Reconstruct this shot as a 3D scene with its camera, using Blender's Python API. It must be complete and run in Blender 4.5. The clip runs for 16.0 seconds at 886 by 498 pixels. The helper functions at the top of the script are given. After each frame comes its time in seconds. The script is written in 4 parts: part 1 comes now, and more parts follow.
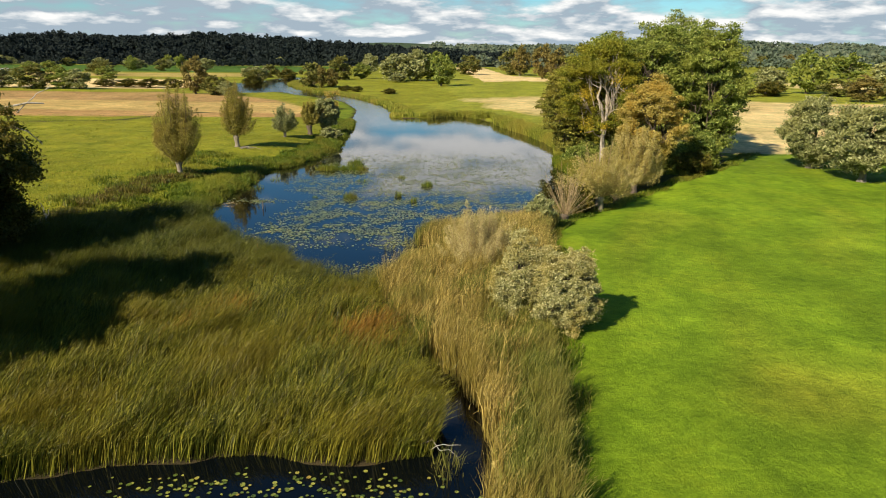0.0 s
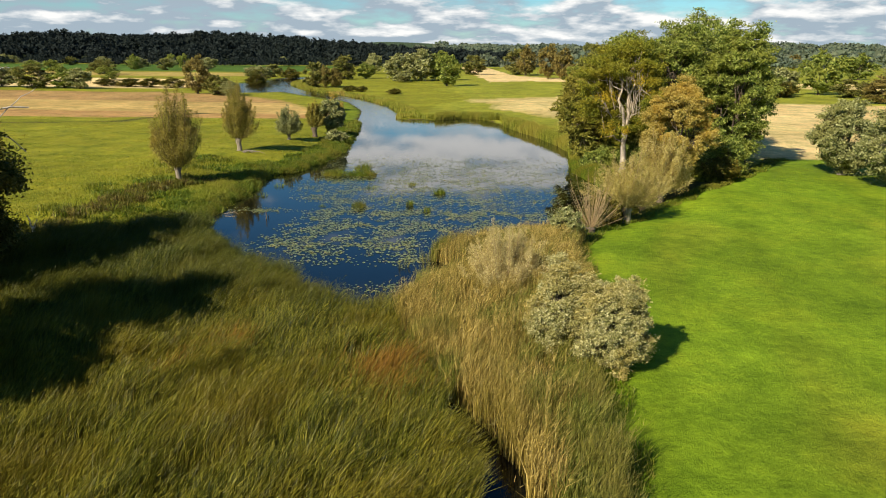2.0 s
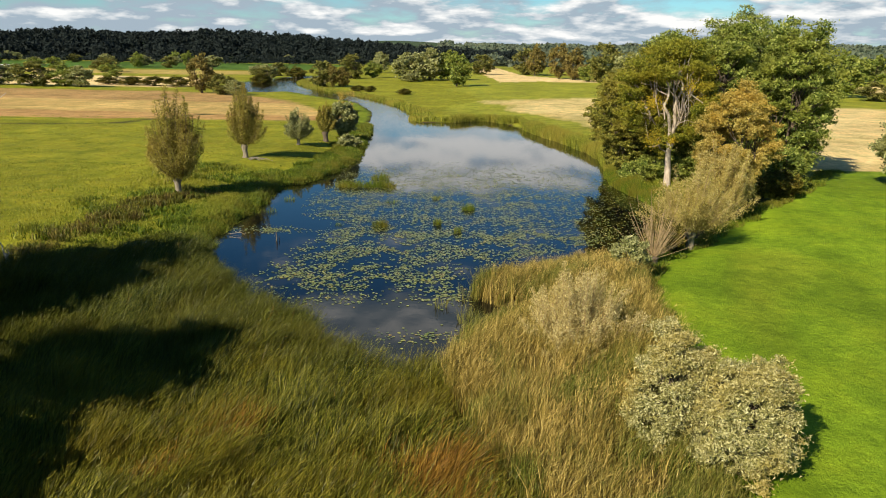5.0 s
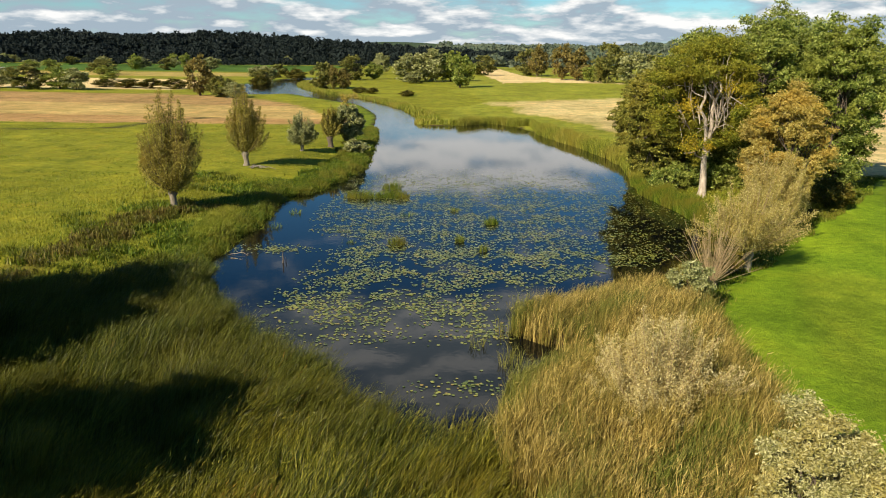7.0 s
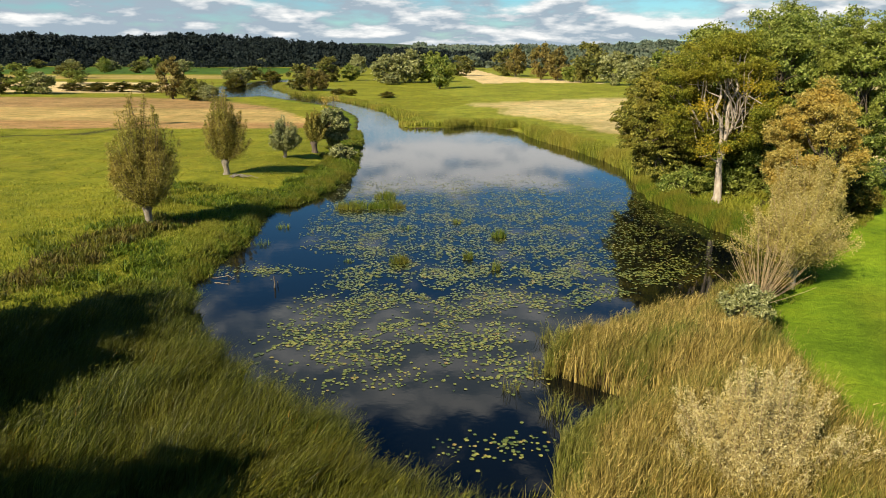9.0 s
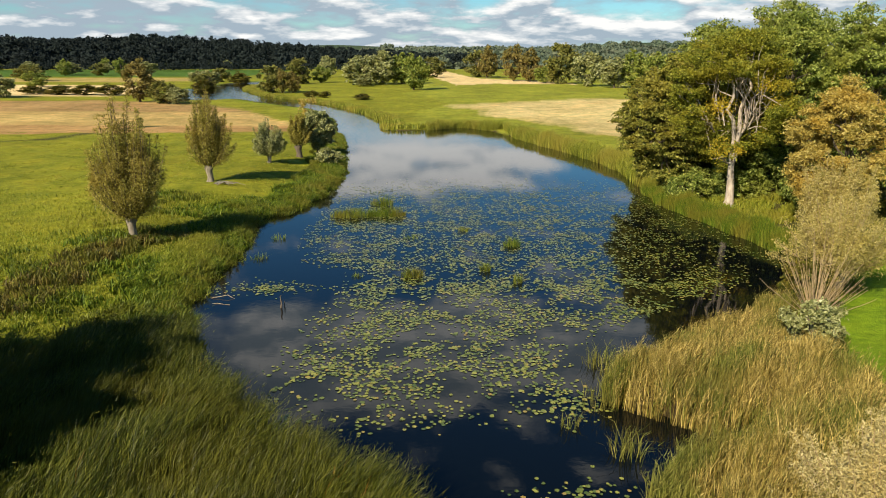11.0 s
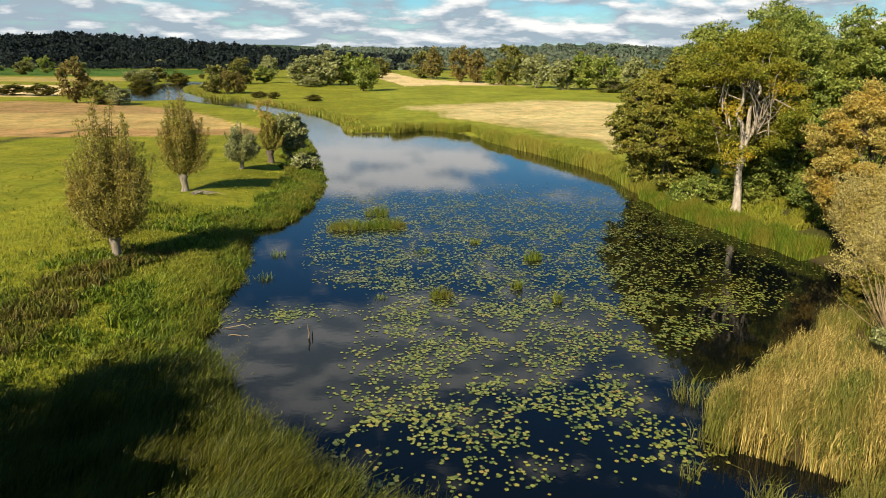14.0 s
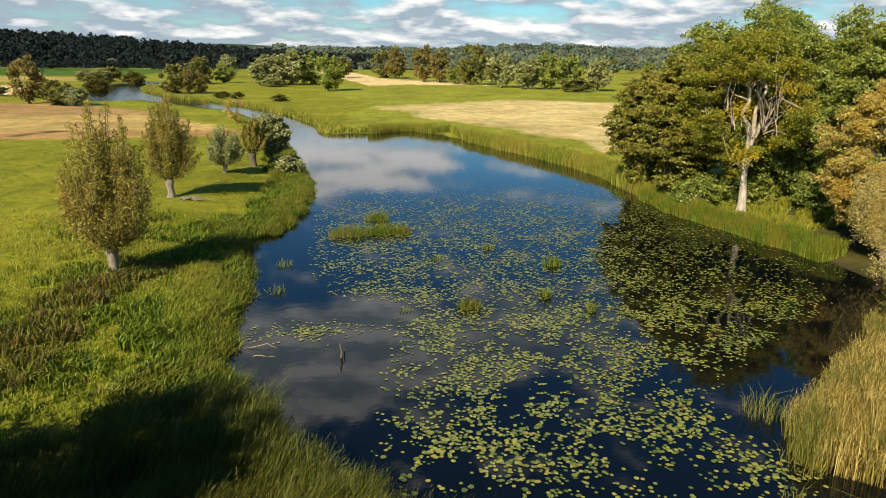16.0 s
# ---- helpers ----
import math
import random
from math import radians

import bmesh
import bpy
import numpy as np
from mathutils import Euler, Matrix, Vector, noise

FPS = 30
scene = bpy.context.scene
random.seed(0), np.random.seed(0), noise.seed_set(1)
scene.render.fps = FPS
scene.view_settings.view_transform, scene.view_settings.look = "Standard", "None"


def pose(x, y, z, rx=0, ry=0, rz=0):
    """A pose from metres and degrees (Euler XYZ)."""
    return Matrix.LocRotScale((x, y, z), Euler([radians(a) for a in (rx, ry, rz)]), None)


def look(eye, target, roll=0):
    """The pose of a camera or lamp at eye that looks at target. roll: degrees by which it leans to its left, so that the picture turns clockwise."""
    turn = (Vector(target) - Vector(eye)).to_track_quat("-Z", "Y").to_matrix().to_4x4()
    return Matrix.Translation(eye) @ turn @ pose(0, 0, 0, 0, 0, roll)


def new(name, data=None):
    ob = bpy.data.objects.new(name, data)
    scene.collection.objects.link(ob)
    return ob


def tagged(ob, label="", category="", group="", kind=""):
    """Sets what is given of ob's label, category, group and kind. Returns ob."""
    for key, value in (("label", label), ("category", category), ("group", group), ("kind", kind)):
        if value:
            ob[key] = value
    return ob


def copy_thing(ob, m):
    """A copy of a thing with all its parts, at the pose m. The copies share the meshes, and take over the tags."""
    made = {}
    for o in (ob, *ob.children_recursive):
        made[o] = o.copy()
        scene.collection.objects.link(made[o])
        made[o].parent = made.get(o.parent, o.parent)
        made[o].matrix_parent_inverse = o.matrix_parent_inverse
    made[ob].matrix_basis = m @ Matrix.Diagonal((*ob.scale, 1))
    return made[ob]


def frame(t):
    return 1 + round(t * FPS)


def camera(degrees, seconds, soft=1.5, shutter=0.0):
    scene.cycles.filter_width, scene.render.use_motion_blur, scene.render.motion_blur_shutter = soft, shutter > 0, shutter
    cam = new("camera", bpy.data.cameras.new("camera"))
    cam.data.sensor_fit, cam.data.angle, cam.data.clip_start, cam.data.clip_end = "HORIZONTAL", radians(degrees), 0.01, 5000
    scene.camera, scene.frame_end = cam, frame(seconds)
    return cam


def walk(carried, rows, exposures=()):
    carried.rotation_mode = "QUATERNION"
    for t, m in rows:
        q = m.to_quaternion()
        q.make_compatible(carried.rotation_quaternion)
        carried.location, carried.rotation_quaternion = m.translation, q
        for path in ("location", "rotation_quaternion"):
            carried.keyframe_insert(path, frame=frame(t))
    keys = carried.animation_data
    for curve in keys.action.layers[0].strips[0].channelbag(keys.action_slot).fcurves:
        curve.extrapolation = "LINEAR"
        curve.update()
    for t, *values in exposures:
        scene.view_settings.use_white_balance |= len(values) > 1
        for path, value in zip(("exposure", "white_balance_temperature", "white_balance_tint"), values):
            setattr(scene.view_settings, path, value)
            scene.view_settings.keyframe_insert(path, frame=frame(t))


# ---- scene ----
cam = camera(65.4, 16.0, soft=1.0)
PATH = [
    (0, (3.811, -13.8, 11.607), (3.802, -11.874, 11.066), 0.4),
    (0.5, (3.563, -12.893, 11.605), (3.554, -10.968, 11.063), 0.4),
    (1, (3.33, -12.005, 11.615), (3.32, -10.079, 11.073), 0.5),
    (1.5, (3.095, -11.128, 11.624), (3.082, -9.202, 11.082), 0.5),
    (2, (2.835, -10.227, 11.646), (2.819, -8.302, 11.104), 0.5),
    (2.5, (2.537, -9.263, 11.669), (2.519, -7.338, 11.127), 0.5),
    (3, (2.211, -8.262, 11.697), (2.191, -6.337, 11.154), 0.5),
    (3.5, (1.876, -7.228, 11.732), (1.855, -5.303, 11.188), 0.6),
    (4, (1.522, -6.152, 11.744), (1.499, -4.227, 11.2), 0.6),
    (4.2, (1.373, -5.701, 11.744), (1.349, -3.777, 11.198), 0.8),
    (6.5, (-0.438, -0.315, 11.619), (-0.465, 1.61, 11.078), 0.8),
    (7, (-0.844, 0.875, 11.603), (-0.867, 2.8, 11.061), 0.6),
    (7.5, (-1.273, 2.034, 11.578), (-1.286, 3.959, 11.036), 0.6),
    (8, (-1.7, 3.139, 11.538), (-1.694, 5.065, 10.996), 0.5),
    (8.5, (-2.127, 4.169, 11.495), (-2.102, 6.094, 10.953), 0.4),
    (9, (-2.627, 5.071, 11.43), (-2.584, 6.996, 10.891), 0.2),
    (11.3, (-5.439, 8.473, 11.194), (-5.292, 10.395, 10.66), 0.2),
    (11.5, (-5.699, 8.734, 11.191), (-5.542, 10.655, 10.657), 0.3),
    (12, (-6.379, 9.332, 11.191), (-6.194, 11.25, 10.657), 0.4),
    (12.5, (-7.089, 9.917, 11.185), (-6.873, 11.833, 10.652), 0.4),
    (13, (-7.798, 10.523, 11.177), (-7.554, 12.436, 10.644), 0.5),
    (13.5, (-8.493, 11.1, 11.174), (-8.22, 13.008, 10.642), 0.4),
    (14, (-9.226, 11.688, 11.152), (-8.921, 13.592, 10.621), 0.5),
    (14.5, (-9.955, 12.287, 11.126), (-9.617, 14.186, 10.595), 0.5),
    (15, (-10.667, 12.862, 11.107), (-10.297, 14.755, 10.576), 0.5),
    (15.5, (-11.348, 13.441, 11.088), (-10.954, 15.328, 10.557), 0.5),
    (16, (-12.03, 14.047, 11.068), (-11.609, 15.929, 10.537), 0.6),
]
walk(cam, [(t, look(eye, target, roll)) for t, eye, target, roll in PATH])

# ---------------------------------------------------------------- light
SUN_EL, SUN_DIR = 34.0, (-0.64, -0.77)
world = bpy.data.worlds.new("sky")
scene.world = world
world.use_nodes = True


def sky_nodes(wt):
    n, l = wt.nodes, wt.links
    n.clear()
    out = n.new("ShaderNodeOutputWorld")
    sky = n.new("ShaderNodeTexSky")
    sky.sky_type, sky.sun_disc = "NISHITA", False
    sky.sun_elevation, sky.sun_rotation = radians(SUN_EL), math.atan2(SUN_DIR[0], SUN_DIR[1])
    sky.air_density, sky.dust_density, sky.ozone_density = 1.0, 0.0, 2.0
    b_sky = n.new("ShaderNodeBackground")
    b_sky.inputs[1].default_value = 0.058
    vivid = n.new("ShaderNodeHueSaturation")
    vivid.inputs["Saturation"].default_value = 1.25
    l.new(sky.outputs[0], vivid.inputs["Color"])
    cool = n.new("ShaderNodeMix")
    cool.data_type, cool.blend_type = "RGBA", "MULTIPLY"
    cool.inputs[0].default_value, cool.inputs[7].default_value = 1.0, (0.60, 0.91, 1.05, 1)
    l.new(vivid.outputs[0], cool.inputs[6])
    l.new(cool.outputs[2], b_sky.inputs[0])
    tc = n.new("ShaderNodeTexCoord")
    sep = n.new("ShaderNodeSeparateXYZ")
    l.new(tc.outputs["Generated"], sep.inputs[0])

    def maths(op, a, b):
        m = n.new("ShaderNodeMath")
        m.operation = op
        for i, v in enumerate((a, b)):
            if isinstance(v, (int, float)):
                m.inputs[i].default_value = v
            else:
                l.new(v, m.inputs[i])
        return m.outputs[0]

    high = maths("ADD", maths("MAXIMUM", sep.outputs[2], 0.0), 0.2)
    flat = n.new("ShaderNodeCombineXYZ")
    px, py = maths("DIVIDE", sep.outputs[0], high), maths("DIVIDE", sep.outputs[1], high)
    l.new(px, flat.inputs[0])
    l.new(py, flat.inputs[1])

    def bank(cx, cy, rx, ry, most):
        """A bank of cloud, soft towards its edges."""
        u = maths("DIVIDE", maths("SUBTRACT", px, cx), rx)
        v = maths("DIVIDE", maths("SUBTRACT", py, cy), ry)
        far = maths("ADD", maths("MULTIPLY", u, u), maths("MULTIPLY", v, v))
        return maths("MULTIPLY", maths("MAXIMUM", maths("SUBTRACT", 1.0, far), -0.6), most)

    def heap(lift):
        """Heaped cloud: noise over the directions of the sky, flattened, with its lookup lifted."""
        place = n.new("ShaderNodeCombineXYZ")
        for i, v in enumerate((sep.outputs[0], sep.outputs[1], maths("MULTIPLY", maths("ADD", maths("POWER", maths("MAXIMUM", sep.outputs[2], 0.0), 0.8), lift), 2.6))):
            l.new(v, place.inputs[i])
        t = n.new("ShaderNodeTexNoise")
        t.inputs["Scale"].default_value, t.inputs["Detail"].default_value, t.inputs["Roughness"].default_value = 11.0, 8, 0.54
        l.new(place.outputs[0], t.inputs["Vector"])
        return t.outputs[0]

    here, above = heap(0.0), heap(0.014)
    low = maths("MAXIMUM", maths("SUBTRACT", 0.28, maths("MULTIPLY", sep.outputs[2], 1.9)), -0.08)
    ahead = maths("MINIMUM", maths("MAXIMUM", maths("MULTIPLY", maths("SUBTRACT", py, 1.22), 5.0), 0.0), 1.0)
    grey = maths("MULTIPLY", maths("MINIMUM", maths("MAXIMUM", maths("MULTIPLY", maths("SUBTRACT", 2.0, py), 2.5), 0.0), 1.0), ahead)
    banks = maths("ADD", maths("MAXIMUM", bank(0.10, 2.88, 0.66, 0.46, 0.30), maths("MAXIMUM", bank(-0.02, 1.50, 0.52, 0.26, 0.24), low)), maths("MULTIPLY", grey, 0.19))
    cover = n.new("ShaderNodeValToRGB")
    cover.color_ramp.elements[0].position, cover.color_ramp.elements[1].position = 0.49, 0.69
    l.new(maths("ADD", here, banks), cover.inputs[0])
    lit = maths("ADD", maths("MULTIPLY", maths("SUBTRACT", here, above), 2.2), maths("ADD", maths("MULTIPLY", here, 0.5), 0.25))
    lit = maths("ADD", lit, maths("MAXIMUM", bank(0.10, 2.88, 0.66, 0.46, 0.30), bank(-0.02, 1.50, 0.52, 0.26, 0.16)))
    lit = maths("SUBTRACT", lit, maths("MULTIPLY", grey, 0.16))
    lit = maths("SUBTRACT", lit, maths("MAXIMUM", bank(-3.2, 4.2, 3.4, 3.0, 0.20), 0.0))
    tint = n.new("ShaderNodeValToRGB")
    tint.color_ramp.elements[0].position, tint.color_ramp.elements[1].position = 0.32, 0.74
    tint.color_ramp.elements[0].color, tint.color_ramp.elements[1].color = (0.38, 0.47, 0.55, 1), (0.98, 0.98, 0.96, 1)
    l.new(lit, tint.inputs[0])
    b_cloud = n.new("ShaderNodeBackground")
    b_cloud.inputs[1].default_value = 0.63
    l.new(tint.outputs[0], b_cloud.inputs[0])
    mix = n.new("ShaderNodeMixShader")
    l.new(cover.outputs[0], mix.inputs[0])
    l.new(b_sky.outputs[0], mix.inputs[1])
    l.new(b_cloud.outputs[0], mix.inputs[2])
    l.new(mix.outputs[0], out.inputs[0])


sky_nodes(world.node_tree)
sun = new("sun", bpy.data.lights.new("sun", "SUN"))
sun.data.energy, sun.data.angle, sun.data.color = 5.0, radians(0.53), (1.0, 0.885, 0.69)
hor = math.cos(radians(SUN_EL))
sun.matrix_world = look((SUN_DIR[0] * hor * 200, SUN_DIR[1] * hor * 200, math.sin(radians(SUN_EL)) * 200), (0, 0, 0))
scene.view_settings.exposure = 0.70

# ---------------------------------------------------------------- materials


def material(name):
    m = bpy.data.materials.new(name)
    m.use_nodes = True
    nt = m.node_tree
    return m, nt, nt.nodes["Principled BSDF"], nt.nodes["Material Output"]


def ramp(nt, source, stops):
    r = nt.nodes.new("ShaderNodeValToRGB")
    e = r.color_ramp.elements
    while len(e) < len(stops):
        e.new(0.5)
    for i, (p, c) in enumerate(stops):
        e[i].position, e[i].color = p, (*c, 1)
    nt.links.new(source, r.inputs[0])
    return r.outputs[0]


def noise_tex(nt, scale, detail=4, rough=0.55, coords="Object", stretch=None):
    tc = nt.nodes.new("ShaderNodeTexCoord")
    t = nt.nodes.new("ShaderNodeTexNoise")
    t.inputs["Scale"].default_value, t.inputs["Detail"].default_value, t.inputs["Roughness"].default_value = scale, detail, rough
    source = tc.outputs[coords]
    if stretch:
        mp = nt.nodes.new("ShaderNodeMapping")
        mp.inputs["Scale"].default_value = stretch
        nt.links.new(source, mp.inputs[0])
        source = mp.outputs[0]
    nt.links.new(source, t.inputs["Vector"])
    return t.outputs[0]


def mixed(nt, kind, factor, a, b):
    m = nt.nodes.new("ShaderNodeMix")
    m.data_type, m.blend_type = "RGBA", kind
    for i, v in ((0, factor), (6, a), (7, b)):
        if isinstance(v, (int, float)):
            m.inputs[i].default_value = v
        elif isinstance(v, tuple):
            m.inputs[i].default_value = (*v, 1)
        else:
            nt.links.new(v, m.inputs[i])
    return m.outputs[2]


def leafy(name, low, mid, high, patch, scale=0.5, through_light=0.3, rough=0.5):
    """Leaves and blades: each one has its own shade, and patches lean to another colour."""
    m, nt, p, out = material(name)
    geo = nt.nodes.new("ShaderNodeNewGeometry")
    own = ramp(nt, geo.outputs["Random Per Island"], [(0.0, low), (0.5, mid), (1.0, high)])
    where = ramp(nt, noise_tex(nt, scale, 3), [(0.42, (0, 0, 0)), (0.66, (1, 1, 1))])
    colour = mixed(nt, "MIX", where, own, mixed(nt, "MIX", 0.65, own, patch))
    nt.links.new(colour, p.inputs["Base Color"])
    p.inputs["Roughness"].default_value = rough
    p.inputs["Specular IOR Level"].default_value = 0.18
    tr = nt.nodes.new("ShaderNodeBsdfTranslucent")
    nt.links.new(colour, tr.inputs[0])
    mix = nt.nodes.new("ShaderNodeMixShader")
    mix.inputs[0].default_value = through_light
    nt.links.new(p.outputs[0], mix.inputs[1])
    nt.links.new(tr.outputs[0], mix.inputs[2])
    nt.links.new(mix.outputs[0], out.inputs[0])
    return m


def barky(name, dark, light, scale=6.0):
    m, nt, p, out = material(name)
    n = noise_tex(nt, scale, 6, 0.65, stretch=(1, 1, 0.25))
    nt.links.new(ramp(nt, n, [(0.3, dark), (0.7, light)]), p.inputs["Base Color"])
    p.inputs["Roughness"].default_value = 0.9
    b = nt.nodes.new("ShaderNodeBump")
    b.inputs["Strength"].default_value, b.inputs["Distance"].default_value = 0.7, 0.04
    nt.links.new(n, b.inputs["Height"])
    nt.links.new(b.outputs[0], p.inputs["Normal"])
    return m


M_CATTAIL = leafy("cattail_leaf", (0.013, 0.020, 0.002), (0.080, 0.094, 0.006), (0.350, 0.318, 0.042), (0.180, 0.140, 0.012), 0.3, 0.22, 0.42)
M_SEDGE = leafy("green_sedge", (0.011, 0.020, 0.002), (0.056, 0.074, 0.006), (0.215, 0.218, 0.034), (0.108, 0.098, 0.010), 0.3, 0.22, 0.42)
M_ALDER = leafy("alder_leaves", (0.062, 0.078, 0.011), (0.180, 0.184, 0.026), (0.430, 0.400, 0.085), (0.280, 0.225, 0.028), 0.35, 0.34)
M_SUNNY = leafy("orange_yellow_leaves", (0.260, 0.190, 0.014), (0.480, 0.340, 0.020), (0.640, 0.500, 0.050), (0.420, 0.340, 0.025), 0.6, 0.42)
M_ASHBARK = barky("ash_bark", (0.200, 0.155, 0.105), (0.560, 0.475, 0.365), 5.0)
M_RUST = leafy("rusty_sedge", (0.100, 0.052, 0.010), (0.270, 0.135, 0.018), (0.420, 0.250, 0.040), (0.190, 0.140, 0.020), 0.6, 0.3)
M_STRAW = leafy("dry_reed", (0.045, 0.031, 0.006), (0.315, 0.236, 0.050), (0.810, 0.615, 0.200), (0.200, 0.165, 0.026), 0.35, 0.28)
M_OLIVE = leafy("olive_reed", (0.026, 0.040, 0.005), (0.120, 0.146, 0.016), (0.370, 0.350, 0.080), (0.250, 0.200, 0.044), 0.5, 0.3)
M_BANK = leafy("bank_reed", (0.050, 0.092, 0.007), (0.118, 0.176, 0.013), (0.262, 0.275, 0.032), (0.245, 0.195, 0.029), 0.5, 0.3)
M_FRINGE = leafy("fading_reed", (0.085, 0.108, 0.009), (0.195, 0.222, 0.020), (0.370, 0.350, 0.050), (0.310, 0.250, 0.040), 0.15, 0.3)
M_WEED = leafy("bank_herbs", (0.038, 0.068, 0.006), (0.104, 0.160, 0.011), (0.245, 0.278, 0.025), (0.185, 0.150, 0.020), 0.25, 0.3)
M_BROWN = leafy("faded_weeds", (0.060, 0.050, 0.012), (0.140, 0.110, 0.024), (0.260, 0.205, 0.045), (0.115, 0.150, 0.016), 0.7, 0.3)
M_TUFT = leafy("meadow_grass", (0.098, 0.150, 0.010), (0.205, 0.250, 0.018), (0.380, 0.370, 0.050), (0.290, 0.235, 0.030), 0.12, 0.3)
M_ASH = leafy("yellowing_leaves", (0.072, 0.096, 0.010), (0.198, 0.218, 0.020), (0.440, 0.425, 0.060), (0.350, 0.275, 0.022), 0.35, 0.42)
M_DARK = leafy("deep_green_leaves", (0.060, 0.102, 0.018), (0.204, 0.258, 0.042), (0.49, 0.53, 0.14), (0.29, 0.29, 0.042), 0.3, 0.42)
M_TAN = leafy("autumn_leaves", (0.225, 0.178, 0.034), (0.440, 0.345, 0.074), (0.640, 0.530, 0.175), (0.470, 0.300, 0.040), 0.4, 0.35)
M_WILLOW = leafy("pollard_leaves", (0.140, 0.130, 0.020), (0.300, 0.262, 0.044), (0.500, 0.440, 0.115), (0.340, 0.245, 0.050), 0.5, 0.42)
M_SILVER = leafy("silver_willow_leaves", (0.120, 0.125, 0.032), (0.340, 0.325, 0.115), (0.680, 0.640, 0.330), (0.430, 0.330, 0.080), 0.6, 0.25, 0.4)
M_GREY = leafy("grey_willow_leaves", (0.095, 0.112, 0.034), (0.255, 0.268, 0.092), (0.520, 0.515, 0.250), (0.270, 0.255, 0.075), 0.3, 0.25, 0.4)
M_WITHER = leafy("withered_leaves", (0.290, 0.235, 0.080), (0.560, 0.465, 0.185), (0.780, 0.680, 0.360), (0.520, 0.410, 0.140), 0.6, 0.35)
M_DULL = leafy("straw_leaves", (0.230, 0.185, 0.042), (0.460, 0.378, 0.108), (0.670, 0.570, 0.240), (0.430, 0.345, 0.076), 0.6, 0.35)
M_OAK = leafy("oak_leaves", (0.040, 0.056, 0.008), (0.088, 0.096, 0.014), (0.192, 0.152, 0.024), (0.176, 0.120, 0.016), 0.5)
# Cloud shadow over the ridge is put into these near-black leaf colours.
M_RIDGE = leafy("shaded_forest_leaves", (0.008, 0.014, 0.013), (0.013, 0.021, 0.018), (0.022, 0.031, 0.025), (0.013, 0.019, 0.018), 0.02, 0.1, 0.8)
# Blue-green aerial haze is mixed into these leaf colours.
M_HILL = leafy("haze_tinted_leaves", (0.060, 0.088, 0.066), (0.092, 0.126, 0.080), (0.140, 0.165, 0.096), (0.130, 0.135, 0.085), 0.01, 0.1, 0.8)
M_FAR = leafy("far_olive_leaves", (0.055, 0.068, 0.016), (0.150, 0.158, 0.034), (0.330, 0.310, 0.085), (0.200, 0.165, 0.030), 0.2, 0.3)
M_FARTAN = leafy("far_brown_leaves", (0.085, 0.068, 0.018), (0.205, 0.160, 0.040), (0.360, 0.285, 0.085), (0.150, 0.135, 0.030), 0.2, 0.3)
M_BARK = barky("grey_bark", (0.090, 0.075, 0.056), (0.270, 0.232, 0.180))
M_PALE = barky("pale_bark", (0.085, 0.068, 0.046), (0.340, 0.285, 0.205), 8.0)
M_BRANCH = barky("brown_bark", (0.056, 0.040, 0.028), (0.160, 0.120, 0.080))
M_DRY = barky("dry_stem", (0.22, 0.15, 0.07), (0.46, 0.34, 0.18), 3.0)
M_DEAD = barky("bleached_wood", (0.285, 0.240, 0.188), (0.562, 0.510, 0.435), 3.0)

m_ground, nt, p, out = material("grass_and_soil")
zone = nt.nodes.new("ShaderNodeVertexColor")
zone.layer_name = "zone"
wide = ramp(nt, noise_tex(nt, 0.06, 5, 0.6), [(0.3, (0.72, 0.70, 0.62)), (0.7, (1.2, 1.18, 1.1))])
fine = ramp(nt, noise_tex(nt, 1.6, 10, 0.78), [(0.3, (0.60, 0.64, 0.55)), (0.7, (1.34, 1.30, 1.25))])
streak = ramp(nt, noise_tex(nt, 0.5, 6, 0.65, stretch=(1.0, 0.35, 1)), [(0.3, (0.88, 0.87, 0.8)), (0.7, (1.10, 1.08, 1.1))])
blotch = ramp(nt, noise_tex(nt, 0.30, 7, 0.68), [(0.32, (0.64, 0.70, 0.6)), (0.5, (1.0, 1.0, 1.0)), (0.7, (1.32, 1.15, 1.15))])
both = mixed(nt, "MULTIPLY", 1.0, mixed(nt, "MULTIPLY", 1.0, streak, blotch), mixed(nt, "MULTIPLY", 1.0, mixed(nt, "MULTIPLY", 1.0, zone.outputs[0], wide), fine))
nt.links.new(both, p.inputs["Base Color"])
p.inputs["Roughness"].default_value, p.inputs["Specular IOR Level"].default_value = 0.95, 0.1
b = nt.nodes.new("ShaderNodeBump")
b.inputs["Strength"].default_value, b.inputs["Distance"].default_value = 0.9, 0.13
nt.links.new(noise_tex(nt, 2.6, 9, 0.72), b.inputs["Height"])
nt.links.new(b.outputs[0], p.inputs["Normal"])
M_GROUND = m_ground

m_water, nt, p, out = material("still_water")
p.inputs["Base Color"].default_value = (0.0022, 0.0032, 0.0034, 1)
p.inputs["Roughness"].default_value, p.inputs["IOR"].default_value = 0.025, 1.36
b = nt.nodes.new("ShaderNodeBump")
b.inputs["Strength"].default_value, b.inputs["Distance"].default_value = 0.10, 0.02
nt.links.new(noise_tex(nt, 1.4, 4, 0.6), b.inputs["Height"])
where = nt.nodes.new("ShaderNodeTexCoord")
cut = nt.nodes.new("ShaderNodeSeparateXYZ")
breeze = nt.nodes.new("ShaderNodeMapRange")
for i, v in ((1, 95.0), (2, 150.0), (3, 0.035), (4, 0.55)):
    breeze.inputs[i].default_value = v
nt.links.new(where.outputs["Object"], cut.inputs[0])
nt.links.new(cut.outputs[1], breeze.inputs[0])
nt.links.new(breeze.outputs[0], b.inputs["Strength"])
